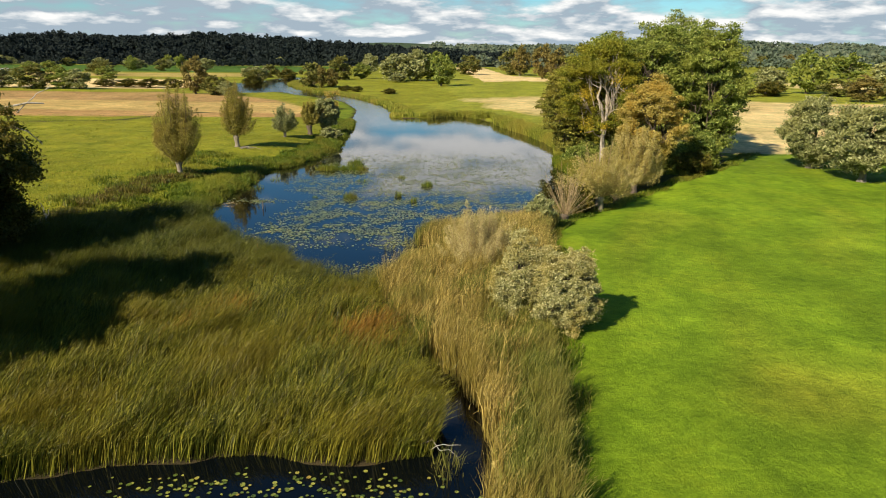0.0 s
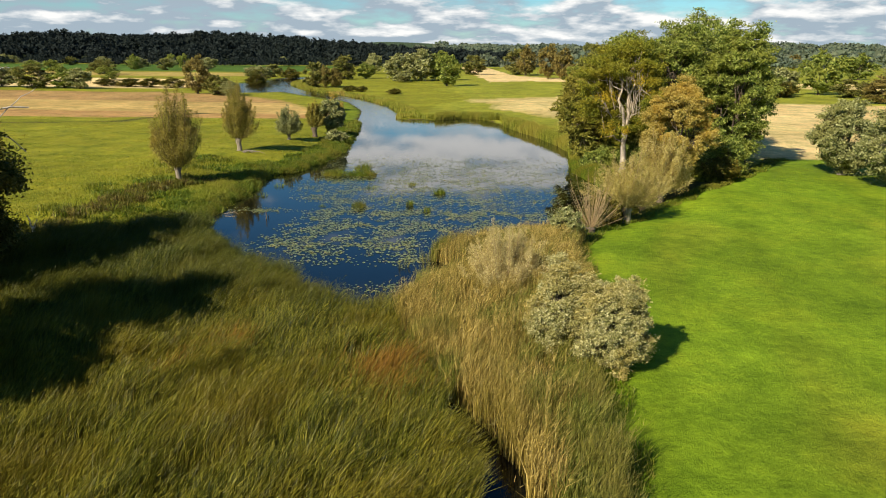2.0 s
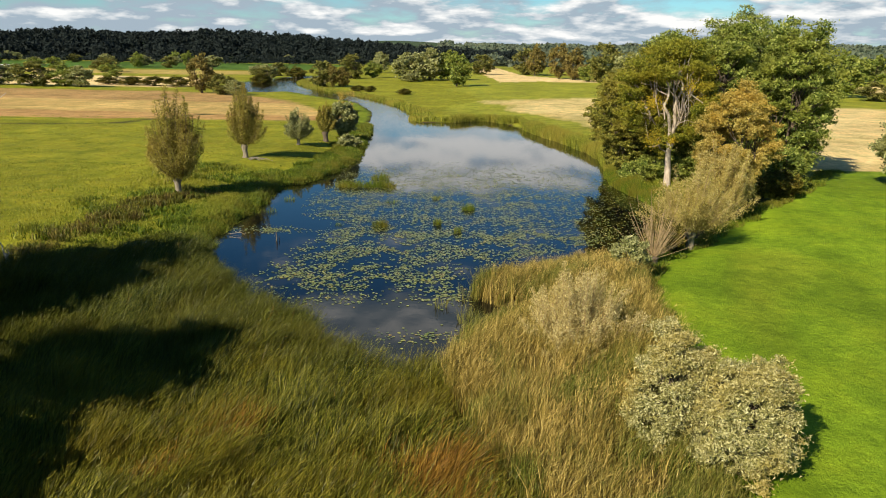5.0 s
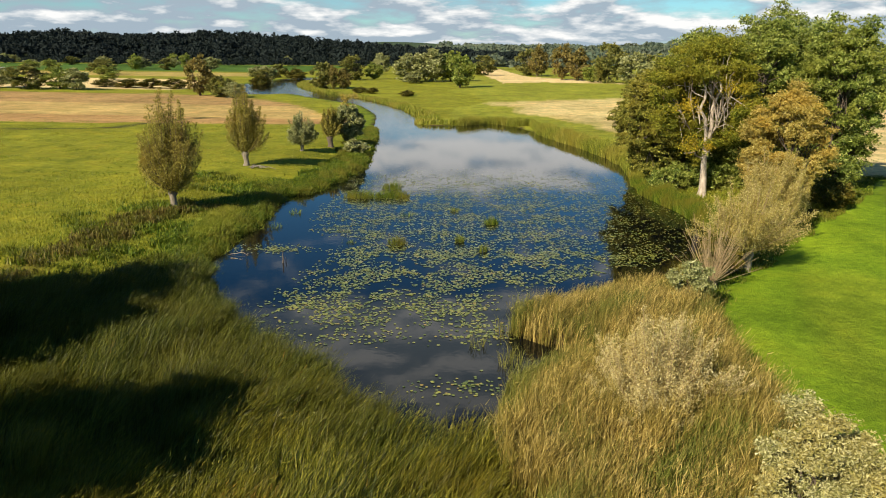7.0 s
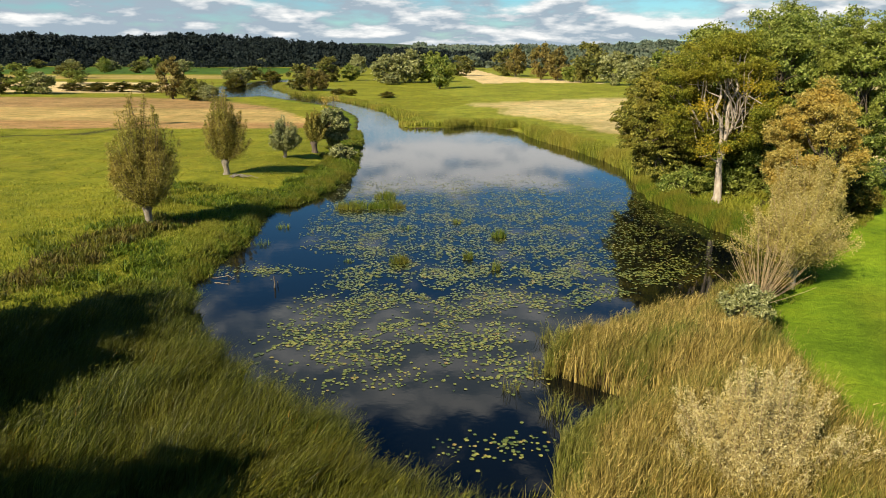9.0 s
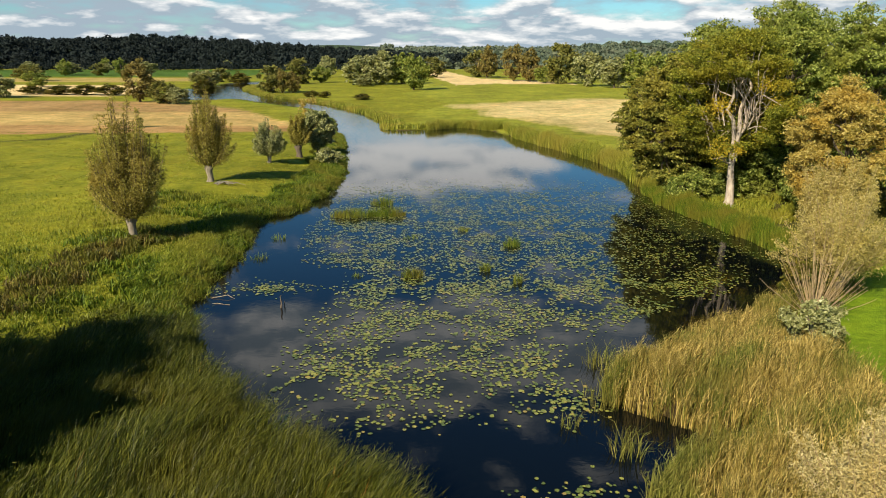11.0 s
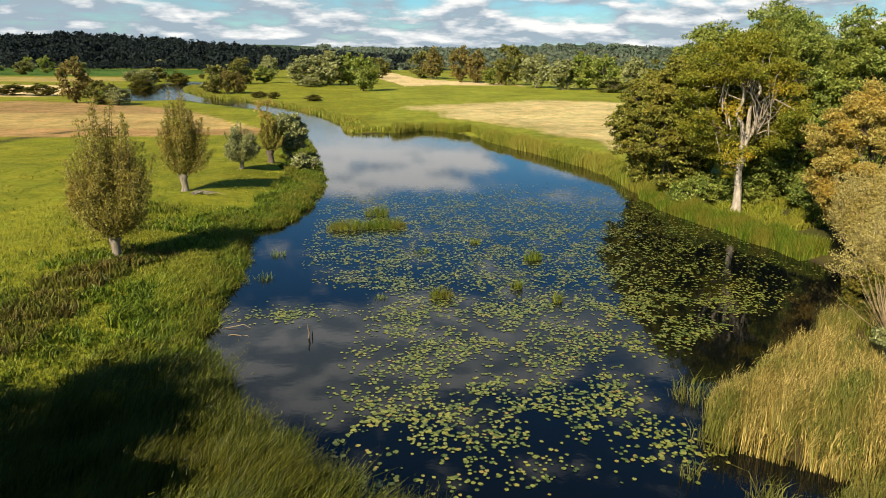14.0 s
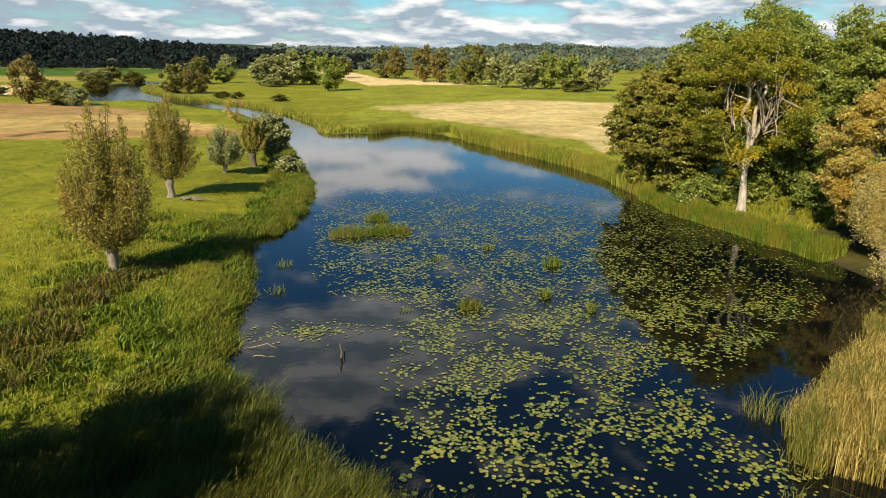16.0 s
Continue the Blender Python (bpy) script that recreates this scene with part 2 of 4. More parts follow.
b.inputs["Distance"].default_value = 0.06
nt.links.new(b.outputs[0], p.inputs["Normal"])
M_WATER = m_water

m_pad, nt, p, out = material("lily_leaf")
info = nt.nodes.new("ShaderNodeObjectInfo")
geo = nt.nodes.new("ShaderNodeNewGeometry")
add = nt.nodes.new("ShaderNodeMath")
add.operation = "ADD"
frac = nt.nodes.new("ShaderNodeMath")
frac.operation = "FRACT"
nt.links.new(info.outputs["Random"], add.inputs[0])
nt.links.new(geo.outputs["Random Per Island"], add.inputs[1])
nt.links.new(add.outputs[0], frac.inputs[0])
nt.links.new(ramp(nt, frac.outputs[0], [(0.0, (0.055, 0.088, 0.014)), (0.45, (0.150, 0.178, 0.026)), (0.88, (0.310, 0.300, 0.050)), (1.0, (0.320, 0.215, 0.045))]), p.inputs["Base Color"])
p.inputs["Roughness"].default_value, p.inputs["Specular IOR Level"].default_value = 0.34, 0.55
M_PAD = m_pad

# ---------------------------------------------------------------- mesh tools
rng = np.random.default_rng(7)


def array_mesh(name, verts, quads=(), tris=()):
    """A mesh from arrays of corners and of four- and three-cornered faces."""
    me = bpy.data.meshes.new(name)
    verts = np.asarray(verts, np.float32).reshape(-1, 3)
    quads, tris = np.asarray(quads, np.int32).reshape(-1, 4), np.asarray(tris, np.int32).reshape(-1, 3)
    loops = np.concatenate([quads.ravel(), tris.ravel()])
    starts = np.concatenate([np.arange(len(quads)) * 4, len(quads) * 4 + np.arange(len(tris)) * 3])
    me.vertices.add(len(verts))
    me.vertices.foreach_set("co", verts.ravel())
    me.loops.add(len(loops))
    me.loops.foreach_set("vertex_index", loops)
    me.polygons.add(len(starts))
    me.polygons.foreach_set("loop_start", starts.astype(np.int32))
    me.update(calc_edges=True)
    return me


def piece(name, me, mat, parent=None, label="", smooth=False):
    me.materials.append(mat)
    if smooth:
        me.polygons.foreach_set("use_smooth", np.ones(len(me.polygons), bool))
    ob = new(name, me)
    ob.parent = parent
    return tagged(ob, label) if label else ob


def leaves(centres, size, flat=0.0, long=1.5, r=rng):
    """Pointed leaf sprays at the centres, at random turns; flat leans them level."""
    n = len(centres)
    a = r.normal(size=(n, 3))
    a[:, 2] *= 1 - flat
    a /= np.linalg.norm(a, axis=1, keepdims=True) + 1e-9
    b = np.cross(a, r.normal(size=(n, 3)))
    b /= np.linalg.norm(b, axis=1, keepdims=True) + 1e-9
    s = (size * r.uniform(0.6, 1.4, n))[:, None]
    foot = centres - a * s * long * 0.45
    v = np.stack([foot - b * s * 0.5, foot + b * s * 0.5, centres + a * s * long * 0.6], 1)
    return v.reshape(-1, 3), np.arange(n * 3).reshape(-1, 3)


def blades(base, height, width, lean, r=rng):
    """Tapered, bending blades: base (n, 3), height, width (n), lean (n, 2) as a share of the height."""
    n = len(base)
    turn = r.uniform(0, np.pi, n)
    side = np.stack([np.cos(turn), np.sin(turn), np.zeros(n)], 1) * (width * 0.5)[:, None]
    rows = []
    for s, w in ((0.0, 1.0), (0.58, 0.85)):
        mid = base.copy()
        mid[:, :2] += lean * (height * s * s)[:, None]
        mid[:, 2] += height * s * (1 - 0.12 * s)
        rows += [mid - side * w, mid + side * w]
    tip = base.copy()
    tip[:, :2] += lean * (height * 1.05)[:, None]
    tip[:, 2] += height * (0.86 - 0.35 * np.minimum(1, (lean**2).sum(1)))
    v = np.stack(rows + [tip], 1)
    i = np.arange(n)[:, None] * 5
    return v.reshape(-1, 3), i + [0, 1, 3, 2], i + [2, 3, 4]


def tube(points, radii, sides=6):
    """A tapered tube along the points; closed at the tip."""
    pts = np.asarray(points, float)
    along = np.gradient(pts, axis=0)
    along /= np.linalg.norm(along, axis=1, keepdims=True) + 1e-9
    ref = np.where(np.abs(along[:, 2:3]) > 0.9, [[1.0, 0, 0]], [[0, 0, 1.0]])
    u = np.cross(along, ref)
    u /= np.linalg.norm(u, axis=1, keepdims=True) + 1e-9
    w = np.cross(along, u)
    ang = np.arange(sides) * 2 * np.pi / sides
    ring = pts[:, None] + np.asarray(radii)[:, None, None] * (np.cos(ang)[None, :, None] * u[:, None] + np.sin(ang)[None, :, None] * w[:, None])
    k, m = np.arange(len(pts) - 1)[:, None] * sides, np.arange(sides)[None]
    nxt = (m + 1) % sides
    q = np.stack([k + m, k + nxt, k + sides + nxt, k + sides + m], -1).reshape(-1, 4)
    return ring.reshape(-1, 3), q


def merged(parts):
    vs, qs, n = [], [], 0
    for v, q in parts:
        vs.append(v)
        qs.append(q + n)
        n += len(v)
    return np.concatenate(vs), np.concatenate(qs)


def bent(a, b, sag, steps, r):
    """A wandering line from a to b."""
    a, b = np.asarray(a, float), np.asarray(b, float)
    s = np.linspace(0, 1, steps)[:, None]
    line = a + (b - a) * s
    wob = r.normal(size=(steps, 3)) * sag * np.linalg.norm(b - a)
    wob *= np.sin(np.pi * s)
    line += wob
    line[:, 2] += np.linalg.norm(b - a) * 0.10 * np.sin(np.pi * s[:, 0])
    return line


# ---------------------------------------------------------------- lie of the land
SHORE = [(-2, 19.5), (0.4, 19.6), (1.7, 23.0), (3.2, 24.6), (5.0, 25.5), (3.8, 27.2), (2.3, 28.8), (3.4, 31.0), (7.6, 33.4), (12.4, 37.0), (17.4, 41.8), (18.0, 46.5), (17.0, 54.5),
         (16.2, 60.6), (17.3, 70), (18, 78), (16.5, 89), (13.8, 101), (11, 114), (6.5, 123), (-1, 119), (-6.8, 120.5), (-7.8, 135), (-11.7, 153), (-18, 172),
         (-25, 188), (-34, 205), (-42, 218), (-50, 237), (-61, 275), (-66, 345), (-75, 347), (-79, 307), (-80.5, 290), (-80, 257), (-71, 227), (-63, 208), (-56, 206),
         (-48, 208), (-41, 196), (-31.7, 181), (-24.5, 170.5), (-20, 156), (-16, 139), (-14, 119), (-12.2, 103), (-11.3, 88), (-10.6, 74), (-12.6, 60), (-15, 57), (-14.5, 50), (-14.9, 43), (-15, 39), (-14.2, 36.3), (-13.0, 33.3),
         (-10.8, 29.6), (-9.2, 27.0), (-6.4, 24.4), (-3.8, 21.2)]
POOL = [(-11, 1.2), (-6.5, 3.4), (-2.5, 4.2), (0.5, 3.9), (3.4, 4.3), (4.9, 3.6), (5.2, -1), (4, -8), (-6, -9), (-14, -6)]
DITCH = [(4.3, 2.0), (4.5, 5.5), (3.9, 8.6), (2.7, 11.8), (1.6, 14.2), (0.9, 16.5)]
MEADOW_EDGE = [(6.6, -15), (6.9, 2), (7.5, 6), (7.9, 11), (9.2, 20), (9.7, 26), (10.6, 30), (12.6, 35), (15.5, 38.2), (19, 42.5), (27, 51), (33, 58), (38, 66), (60, 69)]


def curved(pts, closed=True, steps=5):
    """A smooth line through the points."""
    p = np.asarray(pts, float)
    n, res = len(p), []
    for i in range(n if closed else n - 1):
        a, b, c, d = (p[(i + k) % n] if closed else p[min(max(i + k, 0), n - 1)] for k in (-1, 0, 1, 2))
        for s in np.arange(steps) / steps:
            res.append(0.5 * (2 * b + (c - a) * s + (2 * a - 5 * b + 4 * c - d) * s**2 + (3 * b - a - 3 * c + d) * s**3))
    return np.array(res if closed else res + [p[-1]])


def line_distance(x, y, line, closed):
    best = np.full(x.shape, 1e9)
    ends = np.roll(line, -1, 0) if closed else line[1:]
    for a, b in zip(line if closed else line[:-1], ends):
        d = b - a
        s = np.clip(((x - a[0]) * d[0] + (y - a[1]) * d[1]) / (d @ d + 1e-12), 0, 1)
        best = np.minimum(best, (x - a[0] - s * d[0]) ** 2 + (y - a[1] - s * d[1]) ** 2)
    return np.sqrt(best)


def inside(x, y, poly):
    poly = np.asarray(poly, float)
    hit = np.zeros(x.shape, bool)
    for a, b in zip(poly, np.roll(poly, -1, 0)):
        cross = (a[1] > y) != (b[1] > y)
        hit ^= cross & (x < (b[0] - a[0]) * (y - a[1]) / (b[1] - a[1] + 1e-12) + a[0])
    return hit


def ripple(x, y, size, seed=0.0):
    """Cheap smooth noise, about -1 to 1."""
    u, v = x / size + seed, y / size - seed * 1.7
    return (np.sin(u * 2.1 + 1.3 * np.sin(v * 1.7)) + np.sin(v * 2.6 + 1.1 * np.sin(u * 2.3 + 1)) + 0.6 * np.sin(u * 4.7 - v * 3.9 + np.sin(u * 3.1))) / 2.6


SHORE_LINE, POOL_LINE, DITCH_LINE = curved(SHORE), curved(POOL), curved(DITCH, False)


def shore_distance(x, y):
    """Metres from the water's edge: above 0 on land."""
    x, y = np.asarray(x, float), np.asarray(y, float)
    d1 = line_distance(x, y, SHORE_LINE, True) * np.where(inside(x, y, SHORE_LINE), -1, 1)
    d2 = line_distance(x, y, POOL_LINE, True) * np.where(inside(x, y, POOL_LINE), -1, 1)
    d3 = line_distance(x, y, DITCH_LINE, False) - np.interp(y, [4, 9, 14], [1.0, 0.75, 0.4])
    return np.minimum(np.minimum(d1, d2), d3) + 0.22 * ripple(x, y, 1.9)


def right_of_edge(x, y):
    """Metres east of the mown meadow's edge."""
    e = np.array(MEADOW_EDGE)
    d = line_distance(x, y, e, False)
    edge_x = np.interp(y, e[:, 1], e[:, 0])
    return d * np.where((x > edge_x) & (y < 68), 1, -1)


def ditch_x(y):
    return np.interp(y, [2.0, 5.5, 8.6, 11.8, 14.2, 16.5, 19.6], [4.3, 4.5, 3.9, 2.7, 1.6, 0.9, 0.2])


def marsh_mask(x, y):
    top = np.interp(x, [-40, -26, -20, -14.5, -12, 5], [26, 29, 32.5, 35.5, 36, 36])
    return (y < top) & (x < ditch_x(y))


def land_height(x, y, d):
    base = 0.20 + 0.55 * np.clip((d - 1.0) / 6, 0, 1) + 0.35 * np.clip((d - 2) / 7, 0, 1) * (x < -8) * (y > 34)
    base = np.where(marsh_mask(x, y) & (x > -24), 0.14, base)
    upper = np.clip((y - 95) / 30, 0, 1)
    base = base * (1 - upper) + upper * (0.12 + 0.5 * np.clip((d - 12) / 60, 0, 1))
    z = np.where(d > 0, 0.04 + base * np.clip(d / 0.8, 0, 1), np.maximum(-0.9, 0.04 + d * 0.7))
    z += np.where(d > 3, 0.07 * ripple(x, y, 5.0, 2.0) + 0.03 * ripple(x, y, 1.7, 5.0), 0) * (x < 5)
    far = np.clip((y - 690) / 200, 0, 1)
    ridge = far * far * (3 - 2 * far) * (17 + 5 * ripple(x, y, 160) + 3 * ripple(x, y, 60, 3)) * np.clip((60 - x) / 260, 0.0, 1)
    hills = np.clip((y - 1500) / 1300, 0, 1) * (44 + 16 * ripple(x, y * 0.3, 420, 1.0)) * (1 + 0.25 * np.clip(x / 1500, -1, 1))
    return z + np.where(y > 600, np.maximum(ridge, hills), 0)


# ---------------------------------------------------------------- ground, water
def axis_lines(lo, hi, step, out_lo, out_hi, grow):
    mid = list(np.arange(lo, hi, step))
    up, s = [hi], step
    while up[-1] < out_hi:
        s *= grow
        up.append(up[-1] + s)
    down, s = [lo - step], step
    while down[-1] > out_lo:
        s *= grow
        down.append(down[-1] - s)
    return np.array(down[::-1] + mid + up)


gx = axis_lines(-30, 42, 0.75, -4300, 4300, 1.06)
gy = axis_lines(-2, 72, 0.75, -900, 4300, 1.03)
X, Y = np.meshgrid(gx, gy)
D = shore_distance(X, Y)
Z = land_height(X, Y, D)
nx, ny = len(gx), len(gy)
ids = np.arange(nx * ny).reshape(ny, nx)
quads = np.stack([ids[:-1, :-1], ids[:-1, 1:], ids[1:, 1:], ids[1:, :-1]], -1).reshape(-1, 4)
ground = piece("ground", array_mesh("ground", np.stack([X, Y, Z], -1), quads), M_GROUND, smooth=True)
tagged(ground, "grassy river flats with mown meadow and stubble fields", "ground", kind="structure")

# land use, by plan; grove and ridge colours also hold shade, far hills haze
C_GRASS, C_MOWN, C_STUBBLE, C_SOIL, C_PALE, C_MUD, C_LUSH = (0.218, 0.232, 0.020), (0.168, 0.272, 0.014), (0.70, 0.55, 0.30), (0.42, 0.265, 0.115), (0.47, 0.345, 0.14), (0.05, 0.04, 0.022), (0.13, 0.205, 0.014)
colour = np.empty((*X.shape, 3))
colour[:] = C_GRASS


def use(mask, c, soft=1.0):
    colour[mask] = np.array(c) * soft + colour[mask] * (1 - soft)


wob = 1.2 * ripple(X, Y, 14.0) * np.clip(Y / 120, 0.1, 1)
use(X + 8 * ripple(X, Y, 30) > 3, (0.245, 0.268, 0.03))
field_left = inside(X + wob, Y + 0.4 * wob, [(-420, 96), (-60, 110), (-20, 114), (-19, 121), (-25, 137), (-42, 172), (-62, 190), (-76, 198), (-120, 196), (-420, 190)])
use(field_left, C_SOIL)
use(field_left & (Y > 128 + 0.02 * X) & (Y < 156), C_PALE)
use(field_left & (Y >= 156), (0.37, 0.245, 0.11))
use(inside(X, Y, [(-420, 212), (-150, 216), (-88, 222), (-90, 262), (-110, 300), (-420, 290)]), C_STUBBLE)
use(inside(X, Y, [(-600, 330), (-130, 330), (-95, 360), (-95, 400), (-600, 400)]), C_PALE, 0.7)
use((X < -90) & (Y > 420) & (Y < 640), (0.073, 0.146, 0.022))
STUBBLE = np.array([(25, 90), (36, 67.5), (45, 67.2), (230, 78), (230, 150), (104, 160), (76, 170), (64, 190), (44, 196), (30, 188), (8, 177), (13, 152), (21.5, 121)], float)
for grown, soft in ((1.00, 0.4), (0.95, 0.45), (0.88, 0.6)):
    line = np.where(STUBBLE[:, 1:] > 100, (STUBBLE - (60, 130)) * grown + (60, 130), STUBBLE)
    field_right = inside(X + 3 * wob, Y + wob, line)
    use(field_right, C_STUBBLE, soft)
    use(field_right & (np.sin((X * 0.62 - Y * 0.38) / 2.3 + ripple(X, Y, 9)) > 0.5), C_PALE, 0.25)
use(field_right & (X < 60) & (Y > 90), (0.52, 0.46, 0.20), 0.3)
use(inside(X + wob, Y + wob, [(20, 290), (37, 305), (70, 296), (66, 330), (38, 390), (36, 640), (8, 640), (17, 390)]), C_STUBBLE)
use(inside(X, Y, [(130, 240), (420, 250), (420, 300), (150, 300)]), C_STUBBLE, 0.8)
mown = (right_of_edge(X, Y) > 0) & (Y < 67.5 + 0.02 * X)
use(mown, C_MOWN)
dry = np.exp(-(((X - 16.2) / 2.3) ** 2 + ((Y - 7.2) / 2.3) ** 2)) + 0.55 * np.clip(ripple(X, Y * 0.5, 4.5, 3) - 0.25, 0, 1)
colour[mown] += (np.clip(dry, 0, 1)[..., None] * 0.7 * (np.array([0.30, 0.31, 0.03]) - colour))[mown]
swath = np.clip(np.sin((X - 0.30 * Y) / 0.85 + 0.5 * ripple(X, Y, 9)), 0, 1) ** 2
colour[mown] *= (1 - 0.12 * swath[..., None])[mown]
use((D > 0) & (D < 3.5) & (X < -8) & (Y > 34), C_LUSH, 0.7)
use((np.abs(X - np.interp(Y, [29, 36, 41, 46, 49], [-24, -21.9, -21.4, -20.8, -19.6]) - 0.8 * ripple(X, Y, 3)) < 1.5) & (Y > 28) & (Y < 51), (0.125, 0.105, 0.028), 0.5)
use(np.abs(line_distance(X, Y, np.array([(-80, 92.0), (-49, 100), (-48, 120), (-44, 127)]), False)) < 0.8, (0.066, 0.066, 0.022))
use(marsh_mask(X, Y) & (Y > -16 + 3 * ripple(X, Y, 5)) & (X > -34 + 3 * ripple(X, Y, 5)), (0.10, 0.125, 0.018))
use(marsh_mask(X, Y) & (Y > 0.5 + 1.1 * ripple(X, Y, 2.5)) & (X > -24 + ripple(X, Y, 3)), C_MUD)
use((right_of_edge(X, Y) < 0.2) & (X > ditch_x(Y)) & (Y < 40) & (Y > 0.5), (0.088, 0.066, 0.033))
# shade under the bank trees, painted as darker ground
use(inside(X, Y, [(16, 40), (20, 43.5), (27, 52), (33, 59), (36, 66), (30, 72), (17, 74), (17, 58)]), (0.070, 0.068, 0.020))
use(D < 0.4, C_MUD)
# ridge floor as dark as its forest: cloud shadow put into the colour
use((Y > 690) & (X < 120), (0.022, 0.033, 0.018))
# far hills: muted blue-green, distance haze put into the ground colour
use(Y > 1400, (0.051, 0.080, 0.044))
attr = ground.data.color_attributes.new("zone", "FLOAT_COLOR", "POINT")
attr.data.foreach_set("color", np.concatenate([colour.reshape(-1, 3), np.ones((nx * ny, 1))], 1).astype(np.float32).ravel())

wx, wy = np.meshgrid(np.linspace(-120, 30, 3), np.linspace(-12, 360, 3))
wi = np.arange(9).reshape(3, 3)
water = piece("water", array_mesh("water", np.stack([wx, wy, np.zeros((3, 3))], -1), np.stack([wi[:-1, :-1], wi[:-1, 1:], wi[1:, 1:], wi[1:, :-1]], -1)), M_WATER)
tagged(water, "still dark river water mirroring clouds and sky", "water", kind="structure")


def ground_z(x, y):
    x, y = np.atleast_1d(np.asarray(x, float)), np.atleast_1d(np.asarray(y, float))
    return land_height(x, y, shore_distance(x, y))


# ---------------------------------------------------------------- trees
def thing(name, x, y, label, category, group="", z=None):
    e = new(name)
    e.location = (x, y, float(ground_z(x, y)[0]) - 0.05 if z is None else z)
    return tagged(e, label, category, group)


def crown_tree(name, x, y, height, width, trunk_h, mat, bark, label, seed, clumps=40, per=420, leaf=0.30, limbs=10, trunk_r=0.3,
               low=0.2, lean=(0, 0), group="", category="tree", clump_size=0.17, shape=1.0, opening=None, long=1.5, limb_size=1.0, layer=0.7, stems=()):
    """A broad tree: trunk, limbs that reach into the crown, and a crown of many leaf sprays gathered in clumps with gaps between them."""
    r = np.random.default_rng(seed)
    root = thing(name, x, y, label, category, group)
    top = height
    crown_lo = height * low
    mid = np.array([lean[0], lean[1], (top + crown_lo) / 2])
    half = np.array([width / 2, width / 2, (top - crown_lo) / 2])
    c = []
    while len(c) < clumps:
        d = r.normal(size=3)
        d /= np.linalg.norm(d)
        k = r.uniform(0.45, 1.0) ** 0.6 * 0.9
        q = d * k
        wide = 1 - shape * 0.35 * max(0, q[2]) - 0.15 * max(0, -q[2])
        q[:2] *= wide
        if all(np.linalg.norm(q - o) > 0.15 for o in c):
            c.append(q)
        elif r.random() < 0.2:
            c.append(q)
    c = np.array(c) * half + mid
    fork = np.array([lean[0] * 0.2, lean[1] * 0.2, trunk_h])
    steps = np.linspace(0, 1, 6)
    stem = np.stack([fork[0] * steps + 0.05 * np.sin(steps * 5), fork[1] * steps, trunk_h * steps], 1)
    rad = trunk_r * (1.25 - 0.45 * steps)
    rad[0] *= 1.35
    v, q = tube(stem, rad, 10)
    piece("trunk", array_mesh("trunk", v, q), bark, root, smooth=True)
    forks = [fork]
    for tip, thick in stems:
        line = bent(fork - [0, 0, 0.3], tip, 0.03, 9, r)
        v, q = tube(line, np.linspace(trunk_r * thick, 0.05, 9), 8)
        piece("stem", array_mesh("stem", v, q), bark, root, smooth=True)
        forks += [line[3], line[5], line[6], line[7]]
    forks = np.array(forks)
    order = np.argsort(-np.linalg.norm((c - mid) / half, axis=1))
    order = np.array([k for k in order if c[k][2] > mid[2] - 0.1 * height] if opening else order)
    order = r.permutation(order[: max(limbs, 1) * 2])[:limbs]
    twigs = []
    for k in order:
        lower = forks[forks[:, 2] < max(c[k][2] - 0.5, trunk_h + 0.01)]
        foot = lower[np.argmin(np.linalg.norm(lower - c[k], axis=1))]
        line = bent(foot, c[k], 0.05, 6, r)
        v, q = tube(line, np.linspace(trunk_r * r.uniform(0.22, 0.42) * limb_size, 0.025 * limb_size, 6), 6)
        piece("limb", array_mesh("limb", v, q), bark, root, smooth=True)
    for k in range(len(c)):
        near = c[order[np.argmin(np.linalg.norm(c[order] - c[k], axis=1))]]
        start = fork + (near - fork) * r.uniform(0.35, 0.75)
        twigs.append(tube(bent(start, c[k], 0.06, 4, r), np.linspace(trunk_r * 0.16 + 0.015, 0.012, 4), 3))
    v, q = merged(twigs)
    tagged(piece("branchwork", array_mesh("branchwork", v, q), bark, root), kind="stuff")
    pts = []
    for k in range(len(c)):
        if opening and np.dot(c[k] - mid, opening) > 0.10 * width / 2 and height * 0.15 < c[k][2] < height * 0.72 and abs(np.dot(c[k] - mid, (-opening[1], opening[0], 0))) < 0.20 * width:
            continue
        big = clump_size * width * r.uniform(0.6, 1.35)
        for _ in range(11):
            d = r.normal(size=3)
            d[2] = d[2] * 0.75 + 0.1
            sub = c[k] + d / np.linalg.norm(d) * big * r.uniform(0.35, 1.0)
            small = big * r.uniform(0.18, 0.48)
            n = int(1.9 * per / 9 * (small / (0.38 * clump_size * width)) ** 1.6) + 3
            e = r.normal(size=(n, 3)) * 0.55
            pts.append(sub + e * small * np.array([1.15, 1.15, layer]))
    pts = np.concatenate(pts)
    pts = pts[pts[:, 2] > 0.15]
    v, t = leaves(pts, leaf * 0.71, 0.2, long, r)
    piece("crown", array_mesh("crown", v, (), t), mat, root)
    return root


